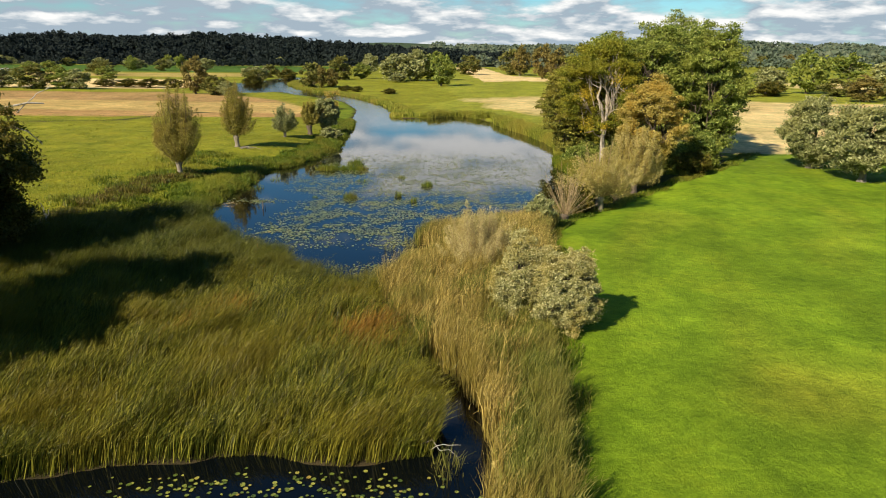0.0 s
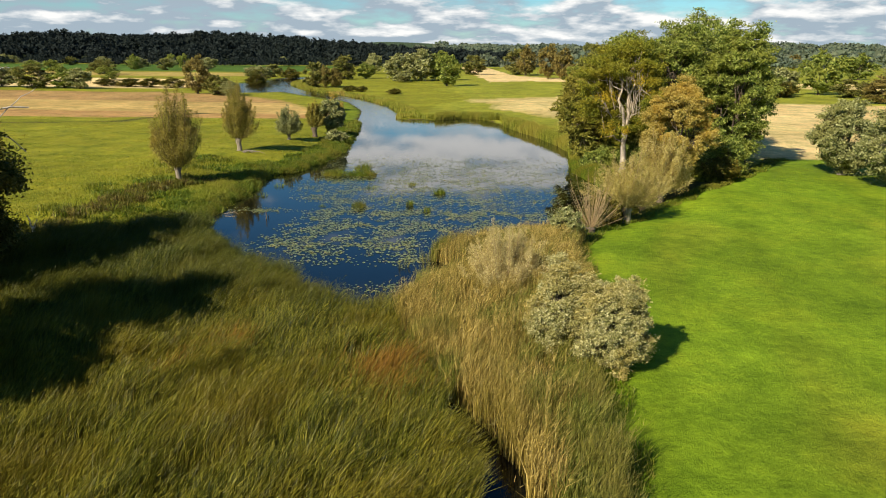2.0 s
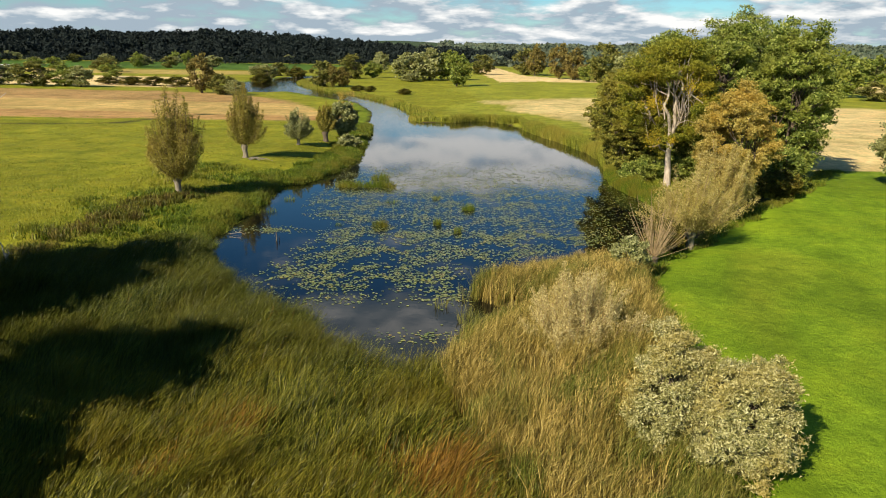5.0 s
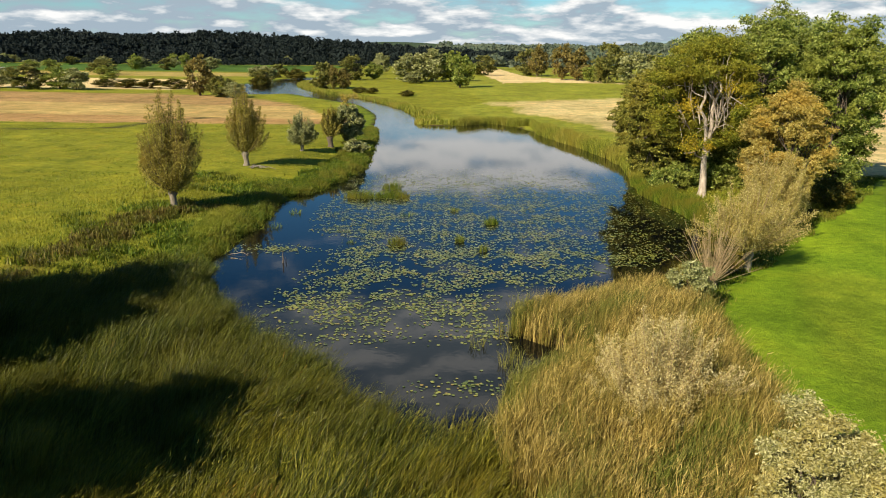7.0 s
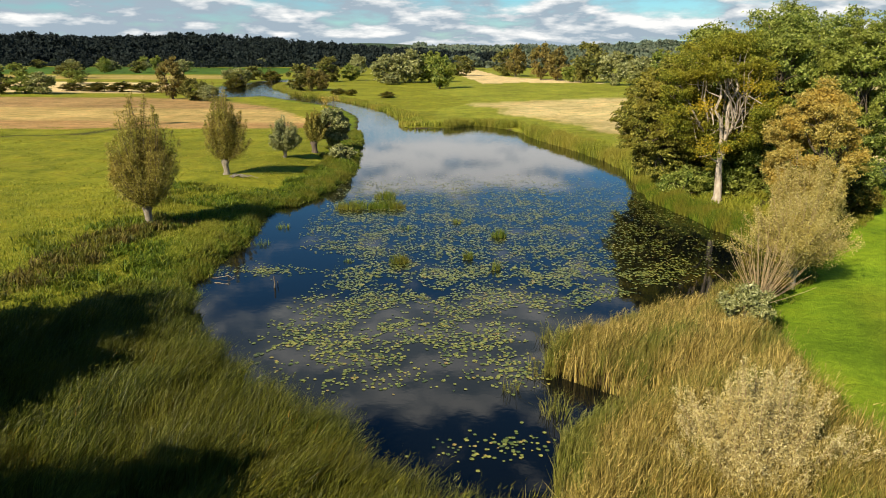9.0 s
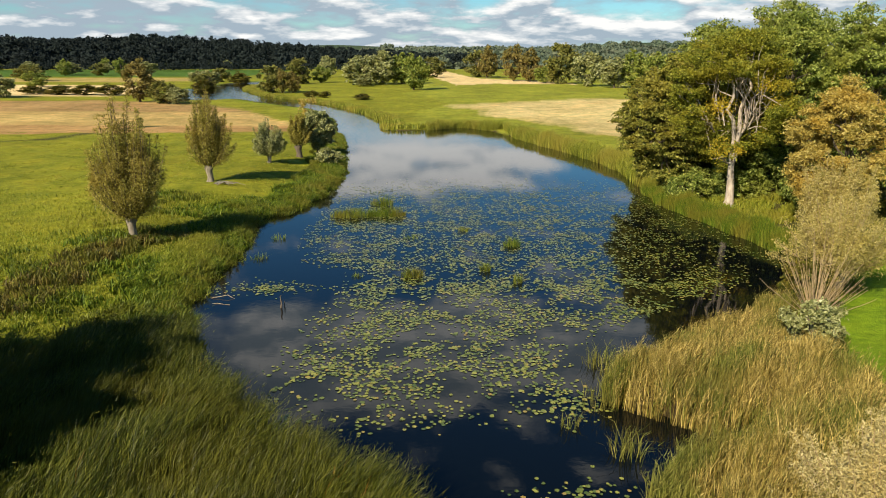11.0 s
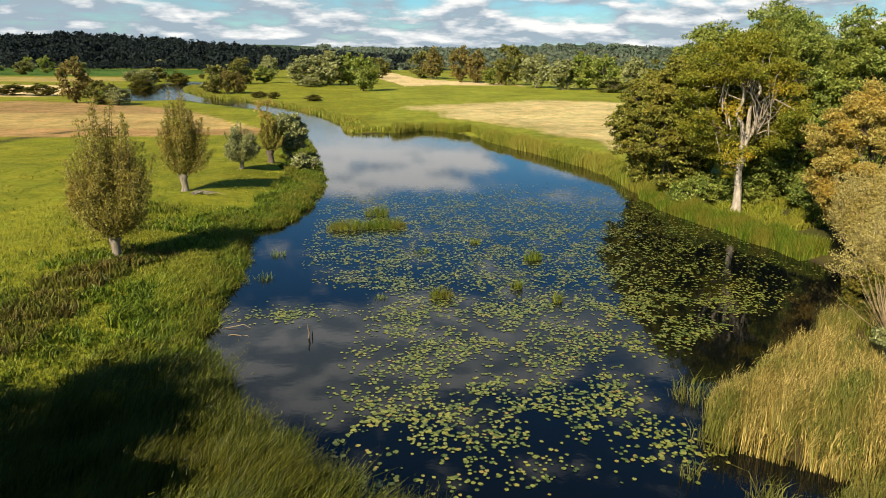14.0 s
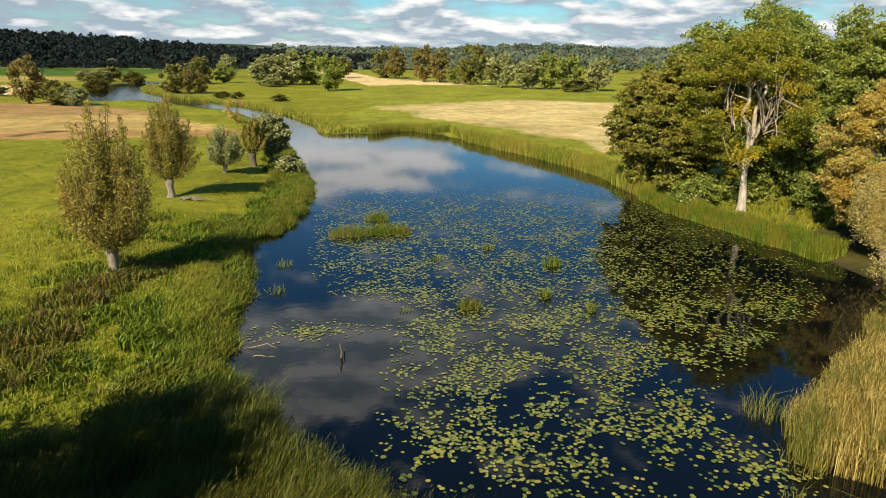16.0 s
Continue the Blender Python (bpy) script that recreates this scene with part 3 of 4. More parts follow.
def pollard(name, x, y, height, width, trunk_h, trunk_r, mat, bark, label, seed, rods=70, per=70, leaf=0.17, group="", start=0.25, spread=1.0, lean=(0, 0), rod_r=0.035, rod_mat=None, category="willow tree", bow=0.16, ragged=0.10):
    """A pollarded willow: a thick short trunk with a knob, many straight rods fanning up from it, leaves along the rods."""
    r = np.random.default_rng(seed)
    root = thing(name, x, y, label, category, group)
    s = np.linspace(0, 1, 7)
    stem = np.stack([lean[0] * s * trunk_h + 0.04 * np.sin(s * 6), lean[1] * s * trunk_h + 0.03 * np.cos(s * 5), trunk_h * s], 1)
    rad = trunk_r * np.array([1.45, 1.12, 0.98, 1.02, 1.12, 1.5, 1.15])
    v, q = tube(stem, rad, 10)
    piece("trunk", array_mesh("trunk", v, q), bark, root, smooth=True)
    head = stem[-1] - [0, 0, 0.15]
    pts = []
    bunches = [(k * 2.4 + r.normal(0, 0.2), np.sqrt((k + 0.3) / 30), r.uniform(0.80, 1.03)) for k in range(30)]
    bunches = [(az + r.normal(0, ragged * 2), out_ * r.uniform(1 - 2 * ragged, 1 + ragged), reach * r.uniform(1 - ragged, 1 + ragged)) for az, out_, reach in bunches]
    for _ in range(rods):
        az, out_, reach = bunches[r.integers(len(bunches))]
        az, out_ = az + r.normal(0, 0.22), float(np.clip(out_ + r.normal(0, 0.13), 0.0, 1.1))
        length = (height - trunk_h) * (1 - 0.42 * out_**2) * reach * r.uniform(0.5, 1.03)
        ru = width * 0.5 * out_ * spread * r.uniform(0.8, 1.15)
        tip = head + [np.cos(az) * ru, np.sin(az) * ru, length]
        k = np.linspace(0, 1, 6)[:, None]
        line = head + (tip - head) * k
        line[:, :2] += (np.array([np.cos(az), np.sin(az)]) * ru * bow) * np.sin(np.pi * k)
        line[:, 2] -= 0.3 * bow * length * np.sin(np.pi * k[:, 0]) * out_
        line += r.normal(size=line.shape) * 0.03 * np.linspace(0, 1, 6)[:, None] * length * 0.3
        v, q = tube(line, np.linspace(rod_r, 0.008, 6), 4)
        piece("shoot", array_mesh("shoot", v, q), rod_mat or M_BRANCH, root)
        if per:
            per_rod = int(per * 2.2)
            t = start + (1.04 - start) * r.uniform(0, 1, per_rod) ** 0.8
            base = np.stack([np.interp(t, np.linspace(0, 1, 6), line[:, i]) for i in range(3)], 1)
            pts.append(base + r.normal(size=(per_rod, 3)) * (0.12 + 0.24 * np.clip(1 - np.abs(2 * t - 1.0), 0, 1))[:, None] * width * 0.15)
    if pts:
        v, t = leaves(np.concatenate(pts), leaf * 0.50, 0.0, 2.4, r)
        piece("crown", array_mesh("crown", v, (), t), mat, root)
    return root


# group of tall trees on the east bank
STEMS = (((-1.2, -0.5, 10.2), 0.70), ((0.3, -0.6, 11.2), 0.74), ((1.3, -0.7, 9.6), 0.6), ((-2.3, -1.6, 3.9), 0.24))
ash = crown_tree("ash_tree", 19.8, 57.3, 13.4, 10.0, 3.4, M_ASH, M_ASHBARK, "tall ash with pale forked trunk and yellowing leaves on the bank", 11, 96, 560, 0.125, 9, 0.27, 0.20, (-0.3, 0.4), "bank trees", clump_size=0.105, opening=(-0.35, -0.94, 0), limb_size=0.55, layer=0.55, stems=STEMS)
r = np.random.default_rng(301)
spray = np.concatenate([np.array(spot) + r.normal(size=(n * 2, 3)) * big * np.array([0.7, 0.5, 0.5]) for spot, big, n in (((-2.4, -2.0, 7.6), 0.8, 260), ((2.0, -2.2, 7.6), 0.75, 260), ((-2.2, -2.2, 4.6), 0.7, 170), ((1.0, -1.4, 5.4), 0.45, 90), ((-0.2, -1.2, 4.4), 0.3, 70), ((0.4, -2.6, 9.0), 0.7, 150))])
v, t = leaves(spray, 0.085, 0.2, 1.5, r)
tagged(piece("yellow_leaves", array_mesh("yellow_leaves", v, (), t), M_SUNNY, ash), "orange-yellow autumn leaves", kind="stuff")
BANK_TREES = [
    ("alder_tree", 18.5, 63.6, 11.8, 7.4, M_ALDER, "olive-green alder with branches hanging to the water", 12, 0.0, (-0.6, 0)),
    ("alder_tree", 18.1, 68.5, 10.8, 7.0, M_ALDER, "olive-green alder with branches hanging to the water", 23, 0.0, (0, 0)),
    ("poplar_tree", 22.0, 66.5, 14.6, 9.0, M_DARK, "tall dark-green broadleaf tree with dense crown", 24, 0.0, (0, 0)),
    ("poplar_tree", 24.6, 60.5, 13.6, 8.5, M_DARK, "tall dark-green broadleaf tree with dense crown", 25, 0.0, (0, 0)),
    ("poplar_tree", 27.0, 66.5, 14.9, 9.5, M_DARK, "tall dark-green broadleaf tree with dense crown", 26, 0.02, (0, 0)),
    ("poplar_tree", 31.3, 71.0, 16.4, 11.0, M_DARK, "tallest dark-green broadleaf tree of the group", 13, 0.02, (0, 0)),
    ("poplar_tree", 31.2, 60.2, 15.2, 8.4, M_DARK, "tall dark-green broadleaf tree with dense crown", 14, 0.0, (0, 0)),
    ("poplar_tree", 32.6, 65.0, 12.5, 5.8, M_DARK, "dark-green broadleaf tree beside the stubble field", 15, 0.0, (0, 0))]
for name, x, y, h, w, mat, text, seed, low, lean in BANK_TREES:
    crown_tree(name, x, y, h, w, 3, mat, M_BRANCH, text, seed, 128, 255, 0.182, 7, 0.35, low, lean, "bank trees", clump_size=0.11, shape=0.55, layer=0.42 if mat is M_ALDER else 0.62)
crown_tree("willow_tree", 22.0, 48.8, 9.6, 6.4, 2, M_TAN, M_BRANCH, "rounded willow turning orange-brown at the meadow edge", 16, 70, 620, 0.105, 12, 0.2, 0.06, (0, 0), "bank trees", clump_size=0.115, long=2.0)
pollard("willow_tree", 19.9, 44.7, 6.9, 4.3, 0.9, 0.22, M_DULL, M_BRANCH, "straw-coloured willow with thin leaves at the meadow edge", 17, 150, 170, 0.085, "bank trees", 0.15, 1.0, rod_mat=M_DRY, rod_r=0.022, ragged=0.16)
pollard("pollard_willow", 15.4, 37.4, 5.4, 5.0, 1.2, 0.24, M_DULL, M_PALE, "pollard willow with a fan of straw-coloured shoots", 18, 150, 110, 0.075, "bank trees", 0.30, 1.2, rod_mat=M_DRY, rod_r=0.022, bow=0.06, ragged=0.2)
pollard("cut_willow", 12.2, 33.9, 4.0, 3.8, 0.5, 0.25, M_TAN, M_BRANCH, "cut willow stool with bare dry shoots", 19, 110, 0, 0.1, "bank trees", 0.5, 1.1, rod_mat=M_DRY, rod_r=0.011, bow=0.03, ragged=0.2)
for k, (x, y, h, w, mat) in enumerate([(29.0, 55.6, 3.4, 5.0, M_DARK), (13.6, 36.9, 2.2, 2.4, M_OAK), (24.8, 54.5, 3.0, 5.0, M_DARK), (21.5, 60.0, 2.6, 5.0, M_DARK), (18.2, 60.4, 2.0, 4.0, M_DARK), (27.5, 52.5, 2.2, 3.6, M_OAK)]):
    crown_tree("shade_bush", x, y, h, w, 0.4, mat, M_BRANCH, "low leafy bush in the shade of the bank trees", 200 + k, 26, 260, 0.17, 5, 0.08, 0.0, category="bush", group="bank bushes")

# silver willows in the reed belt
crown_tree("silver_willow_bush", 8.7, 12.9, 3.6, 3.1, 0.4, M_SILVER, M_BRANCH, "bushy silver-leaved willow beside the mown meadow", 31, 84, 800, 0.052, 18, 0.07, 0.0, category="willow bush", group="willow bushes", clump_size=0.13, long=2.4)
crown_tree("silver_willow_bush", 7.0, 14.2, 4.1, 2.9, 0.4, M_SILVER, M_BRANCH, "slender silver-leaved willow among dry reeds", 32, 56, 620, 0.05, 14, 0.05, 0.0, category="willow bush", group="willow bushes", clump_size=0.13, long=2.4)
pollard("withering_bush", 5.6, 20.1, 4.3, 3.8, 0.15, 0.10, M_WITHER, M_DRY, "withering tan willow bush with bare stalks among dry reeds", 33, 190, 230, 0.052, "willow bushes", 0.15, 1.1, rod_mat=M_DRY, rod_r=0.013, category="willow bush", bow=0.10, ragged=0.22)
crown_tree("silver_willow_bush", 9.9, 30.6, 2.5, 2.2, 0.2, M_GREY, M_BRANCH, "small grey-green willow bush beside the cut stool", 34, 18, 220, 0.11, 5, 0.04, 0.02, category="willow bush", group="willow bushes")

# willows standing across the mown meadow
for k, (x, y, h, w) in enumerate([(40.8, 56.5, 7.2, 6.5), (41.5, 48.5, 7.4, 7.0), (43.5, 42.0, 7.0, 6.5)]):
    crown_tree("grey_willow", x, y, h, w, 1.6, M_GREY, M_BARK, "grey-leaved willow with short trunk on the mown meadow", 41 + k, 56, 420, 0.16, 6, 0.28, 0.08, group="meadow willows", clump_size=0.14, long=2.2)

# pollards on the west bank
pollard("pollard_willow", -20.7, 48.8, 8.5, 4.5, 1.35, 0.22, M_WILLOW, M_PALE, "large pollard willow with olive-brown leaves and pale trunk", 51, 190, 115, 0.105, "west bank willows", 0.12, 1.0, lean=(0.1, 0))
pollard("pollard_willow", -20.6, 66.6, 8.2, 4.0, 1.4, 0.24, M_WILLOW, M_PALE, "pollard willow with tall narrow olive crown", 52, 130, 110, 0.12, "west bank willows", 0.08, 0.9, ragged=0.16)
pollard("pollard_willow", -17.8, 78.5, 4.6, 3.4, 0.9, 0.18, M_GREY, M_BARK, "small pollard willow with grey-green leaves", 53, 90, 110, 0.12, "west bank willows", 0.1, 1.0, lean=(0.15, 0))
pollard("pollard_willow", -15.6, 84.5, 5.5, 2.8, 1.4, 0.3, M_WILLOW, M_BRANCH, "pollard willow with yellowish upright crown", 54, 90, 90, 0.14, "west bank willows", 0.1, 0.9)
crown_tree("grey_willow", -13.8, 87.6, 5.4, 3.9, 1.2, M_GREY, M_BRANCH, "grey-green rounded willow at the water's edge", 55, 34, 260, 0.24, 5, 0.2, 0.15, group="west bank willows", clump_size=0.16)
crown_tree("grey_willow_bush", -12.0, 80.8, 1.9, 2.6, 0.2, M_GREY, M_BRANCH, "low grey willow bush at the water's edge", 56, 16, 160, 0.18, 4, 0.05, 0.02, category="bush")
crown_tree("bare_bush", -20.5, 137, 4.6, 4.0, 0.4, M_TAN, M_BRANCH, "half-bare brown bush on the river bank", 57, 14, 60, 0.2, 8, 0.08, 0.05, category="bush")

# old oaks at the marsh's west edge
crown_tree("oak_tree", -23.6, 23.8, 11.0, 8.6, 2.6, M_OAK, M_BARK, "old oak with bare lower boughs at the marsh edge", 61, 62, 380, 0.17, 14, 0.4, 0.05, (0.4, 0), "marsh oaks", clump_size=0.13)
crown_tree("oak_tree", -20.4, 7.3, 13.5, 9.0, 3.0, M_OAK, M_BARK, "old oak with broad crown beside the marsh", 62, 50, 170, 0.33, 9, 0.45, 0.10, (0, 0), "marsh oaks", clump_size=0.15)
crown_tree("oak_tree", -28.0, 16.6, 13.0, 10.0, 3.0, M_OAK, M_BARK, "old oak with broad crown behind the marsh", 63, 44, 170, 0.33, 7, 0.45, 0.10, (0, 0), "marsh oaks", clump_size=0.15)
crown_tree("oak_tree", -22.2, 19.6, 9.2, 6.4, 2.2, M_OAK, M_BARK, "young oak with dense crown beside the marsh", 65, 44, 200, 0.28, 7, 0.25, 0.06, (0, 0), "marsh oaks", clump_size=0.15)
crown_tree("oak_tree", -17.8, 5.0, 9.4, 6.4, 2.2, M_OAK, M_BARK, "young oak with rounded crown beside the marsh", 66, 44, 200, 0.28, 7, 0.25, 0.06, (0, 0), "marsh oaks", clump_size=0.15)
crown_tree("thorn_bush", -22.2, 24.6, 4.2, 4.6, 0.4, M_OAK, M_BRANCH, "dense olive thorn bush at the foot of the oak", 64, 34, 320, 0.15, 6, 0.08, 0.0, category="bush", clump_size=0.15)

# ---------------------------------------------------------------- trees further off
def far_proto(name, height, width, mat, label, seed, low=0.05, clumps=36, per=46, leaf=0.68, shape=1.0):
    return crown_tree(name, 0, -300 - 30 * seed % 400, height, width, height * 0.15, mat, M_BRANCH, label, seed, clumps, per, leaf, 3, 0.3, low - 0.12, group="riverside trees", clump_size=0.15, shape=shape)


def place_tree(kind, x, y, h, w, turn, first={}):
    """The first tree of a kind is built, the rest are copies at their own size."""
    h0, w0 = 12.0, 10.0
    mats = {"green": (M_DARK, "round dark-green broadleaf tree on the flats"), "silver": (M_GREY, "silvery grey willow on the flats"), "olive": (M_FAR, "olive-green tree turning yellow by the river"), "tan": (M_FARTAN, "brownish autumn tree on the river flats"), "bush": (M_OAK, "low dark hedge bush on the flats")}
    m, text = mats[kind]
    z = float(ground_z(x, y)[0]) - 0.1
    pose_m = pose(x, y, z, 0, 0, turn) @ Matrix.Diagonal((w / w0, w / w0, h / h0, 1))
    if kind not in first:
        first[kind] = far_proto({"bush": "hedge_bush"}.get(kind, "broadleaf_tree"), h0, w0, m, text, 100 + len(first))
        first[kind].matrix_basis = pose_m
        return
    made = copy_thing(first[kind], Matrix())
    made.matrix_basis = pose_m


FAR = [("tan", -70, 193, 11, 8), ("olive", -62, 187, 6, 8), ("silver", -58, 184, 4.5, 6), ("olive", -45, 240, 9.5, 10), ("tan", -38, 240, 7, 6), ("olive", -46, 318, 12, 11), ("green", -38, 330, 8, 9),
       ("silver", -42, 405, 13, 10), ("silver", -19, 300, 13, 15), ("silver", -10, 302, 15, 15), ("green", -2, 306, 13, 13), ("silver", -17, 286, 4, 9), ("green", 1.5, 250, 12.5, 10), ("olive", 16, 400, 12, 14),
       ("olive", 41, 408, 16, 15), ("tan", 45, 392, 17, 12), ("tan", 51, 340, 17, 12), ("tan", 57, 330, 15, 11), ("olive", 65, 303, 18, 14), ("green", 60, 310, 8, 10), ("silver", 69, 276, 14, 12), ("silver", 75, 262, 12, 12),
       ("green", 82, 262, 14, 12), ("green", 88, 254, 13, 11), ("silver", 95, 246, 13, 10), ("olive", 84, 240, 5, 12),
       ("olive", -127, 209, 8, 12), ("green", -119, 212, 7, 10), ("silver", -113, 210, 7, 8), ("green", -138, 280, 6, 10), ("silver", -140, 214, 7, 11), ("green", -152, 212, 8, 12), ("green", -168, 218, 9, 14),
       ("bush", -98, 227, 3.2, 9), ("bush", -106, 228, 3.0, 9), ("bush", -90, 226, 3.4, 9), ("bush", -114, 230, 2.6, 9),
       ("olive", -76, 280, 7, 9), ("bush", -72, 262, 5, 8), ("silver", -80, 300, 7, 9), ("bush", -74, 330, 6, 10), ("olive", -86, 345, 7, 10), ("silver", -92, 330, 6, 8),
       ("green", 117, 210, 14, 12), ("silver", 103, 205, 9, 9), ("silver", 134, 277, 8, 11), ("bush", 88, 190, 4.4, 9), ("bush", 97, 192, 4.2, 8), ("bush", 101, 198, 4.3, 8), ("olive", 118, 194, 5.7, 10), ("tan", 111, 168, 7, 9), ("olive", 122, 172, 8.5, 12),
       ("silver", 128, 176, 9, 12), ("olive", 150, 220, 10, 14), ("silver", 140, 205, 10, 13), ("green", 165, 235, 13, 15), ("green", 216, 364, 14, 18), ("tan", 200, 300, 12, 14), ("silver", 180, 270, 11, 14),
       ("bush", -29, 215, 2.0, 5), ("bush", -25, 212, 2, 4), ("bush", -14, 201, 1.8, 5), ("tan", -41, 238, 8, 4)]
for k, (kind, x, y, h, w) in enumerate(FAR):
    place_tree(kind, x, y, h, w, k * 67)

r = np.random.default_rng(5)
for k in range(46):
    x, y = r.uniform(150, 620), r.uniform(300, 900)
    place_tree(["green", "silver", "olive", "tan"][k % 4], x, y, r.uniform(9, 16), r.uniform(11, 18), k * 41)
for k in range(30):
    x, y = r.uniform(-420, -150), r.uniform(300, 660)
    place_tree(["green", "silver", "olive"][k % 3], x, y, r.uniform(6, 11), r.uniform(9, 16), k * 53)


def wood(name, label, mat, spots, heights, widths, per, leaf, seed):
    """A far wood: hundreds of crowns in one mesh, each of leaf sprays."""
    r = np.random.default_rng(seed)
    n = len(spots)
    z = ground_z(spots[:, 0], spots[:, 1])
    d = r.normal(size=(n, per, 3))
    d /= np.linalg.norm(d, axis=2, keepdims=True)
    d[:, :, 2] = np.abs(d[:, :, 2]) * 1.1 - 0.35
    k = r.uniform(0.6, 1.0, (n, per, 1))
    pts = np.concatenate([spots, z[:, None]], 1)[:, None] + d * k * np.stack([widths / 2, widths / 2, heights * 0.6], 1)[:, None] + np.array([0, 0, 1.0]) * (heights * 0.45)[:, None, None]
    v, t = leaves(pts.reshape(-1, 3), leaf, 0.2, 1.3, r)
    return tagged(piece(name, array_mesh(name, v, (), t), mat), label, "woodland", kind="stuff")


r = np.random.default_rng(8)
n = 1500
spots = np.stack([r.uniform(-760, 95, n), 690 + 260 * r.uniform(0, 1, n) ** 0.8], 1)
wood("forest", "wooded ridge above the river valley, coloured dark as under cloud shadow", M_RIDGE, spots, r.uniform(11, 18, n), r.uniform(10, 18, n), 120, 2.0, 81)
n = 260
spots = np.stack([r.uniform(-560, 30, n), r.uniform(560, 690, n)], 1)
# shares the ridge leaves, so the cloud shadow is in its colour too
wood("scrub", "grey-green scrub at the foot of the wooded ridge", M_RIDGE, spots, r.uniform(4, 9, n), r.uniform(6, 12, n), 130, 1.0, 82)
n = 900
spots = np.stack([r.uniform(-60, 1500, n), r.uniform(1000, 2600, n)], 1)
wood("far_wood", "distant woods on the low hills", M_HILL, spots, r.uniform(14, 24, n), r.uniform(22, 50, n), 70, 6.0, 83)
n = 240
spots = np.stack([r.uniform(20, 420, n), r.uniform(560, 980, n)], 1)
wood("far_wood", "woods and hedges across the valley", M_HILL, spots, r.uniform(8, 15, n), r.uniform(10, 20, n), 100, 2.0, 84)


# ---------------------------------------------------------------- reeds and grass
def scatter(n, box, keep, r):
    x, y = r.uniform(box[0], box[1], n), r.uniform(box[2], box[3], n)
    ok = keep(x, y)
    return x[ok], y[ok]


def stand(name, label, category, mat, x, y, h, w, lean, r, spread=0.16, leafed=0.0, leaf_size=0.3):
    """One stand of reeds or grass."""
    n = len(x)
    z = np.maximum(ground_z(x, y), -0.25) - 0.03
    height = h * r.uniform(0.7, 1.15, n)
    bend = np.stack([lean[0] + r.normal(0, spread, n), lean[1] + r.normal(0, spread, n)], 1)
    v, q, t = blades(np.stack([x, y, z], 1), height, w * r.uniform(0.7, 1.3, n), bend, r)
    if leafed:
        k = r.integers(0, n, int(n * leafed))
        s = r.uniform(0.55, 0.98, len(k))
        foot = np.stack([x[k] + bend[k, 0] * height[k] * s * s, y[k] + bend[k, 1] * height[k] * s * s, z[k] + height[k] * s * (1 - 0.12 * s)], 1)
        way = np.stack([r.normal(0.35, 0.28, len(k)), r.normal(0.18, 0.28, len(k)), r.uniform(0.1, 1.0, len(k))], 1)
        way *= (leaf_size * r.uniform(0.6, 1.3, len(k)) / np.linalg.norm(way, axis=1))[:, None]
        side = np.cross(way, r.normal(size=(len(k), 3)))
        side *= (0.36 * w * r.uniform(0.8, 1.3, len(k)) / (np.linalg.norm(side, axis=1) + 1e-9))[:, None]
        more = np.arange(len(k) * 3).reshape(-1, 3) + len(v)
        v = np.concatenate([v, np.stack([foot - side, foot + side, foot + way], 1).reshape(-1, 3)])
        t = np.concatenate([t, more])
    return tagged(piece(name, array_mesh(name, v, q, t), mat), label, category, kind="stuff")


r = np.random.default_rng(21)
marsh = lambda x, y: marsh_mask(x, y) & (shore_distance(x, y) > 0.0) & (y > 0.2 + 1.1 * ripple(x, y, 2.5)) & (x > -24 + ripple(x, y, 3))
x, y = scatter(375000, (-25, 5, -0.5, 36.5), lambda x, y: marsh(x, y) & ((ripple(x, y, 0.9, 2) + 0.8 * ripple(x, y, 0.45, 7) + r.uniform(-0.9, 1.6, x.shape) > -0.35) | (shore_distance(x, y) < 0.8)), r)
rust = np.exp(-(((x - 0.5) / 2.2) ** 2 + ((y - 12.1) / 2.3) ** 2)) + np.exp(-(((x + 6.2) / 1.2) ** 2 + ((y - 14.3) / 1.1) ** 2)) + 0.9 * np.exp(-(((x + 7.4) / 1.0) ** 2 + ((y - 12.2) / 0.9) ** 2)) + 0.3 * ripple(x, y, 1.0) + r.normal(0, 0.22, len(x)) > 0.66
tall = 1.38 + 0.32 * ripple(x, y, 2.6) + 0.46 * ripple(x * 0.8 - y * 0.4, y + x * 0.3, 1.1, 4) + 0.18 * ripple(x, y, 0.4, 1)
swirl = 0.16 * ripple(x, y, 3.2, 9) + 0.10 * ripple(x, y, 0.8, 3)
lush = ~rust & (y + 2.5 * ripple(x, y, 2.2, 5) + r.normal(0, 1.5, len(x)) > 18.0)
for mask, mat, label in ((~rust & ~lush, M_CATTAIL, "dense green and yellowing cattail marsh leaning in the wind"), (lush, M_SEDGE, "deep green sedge marsh along the pond"), (rust, M_RUST, "rust-brown sedge patch in the cattail marsh")):
    n = mask.sum()
    stand("reed_bed", label, "reeds", mat, x[mask], y[mask], tall[mask] * (0.85 if mat is M_RUST else 1), 0.019 if mat is M_SEDGE else 0.0225, (0.28 + swirl[mask], 0.17 - swirl[mask]), r, 0.15, 1.3, 0.18)

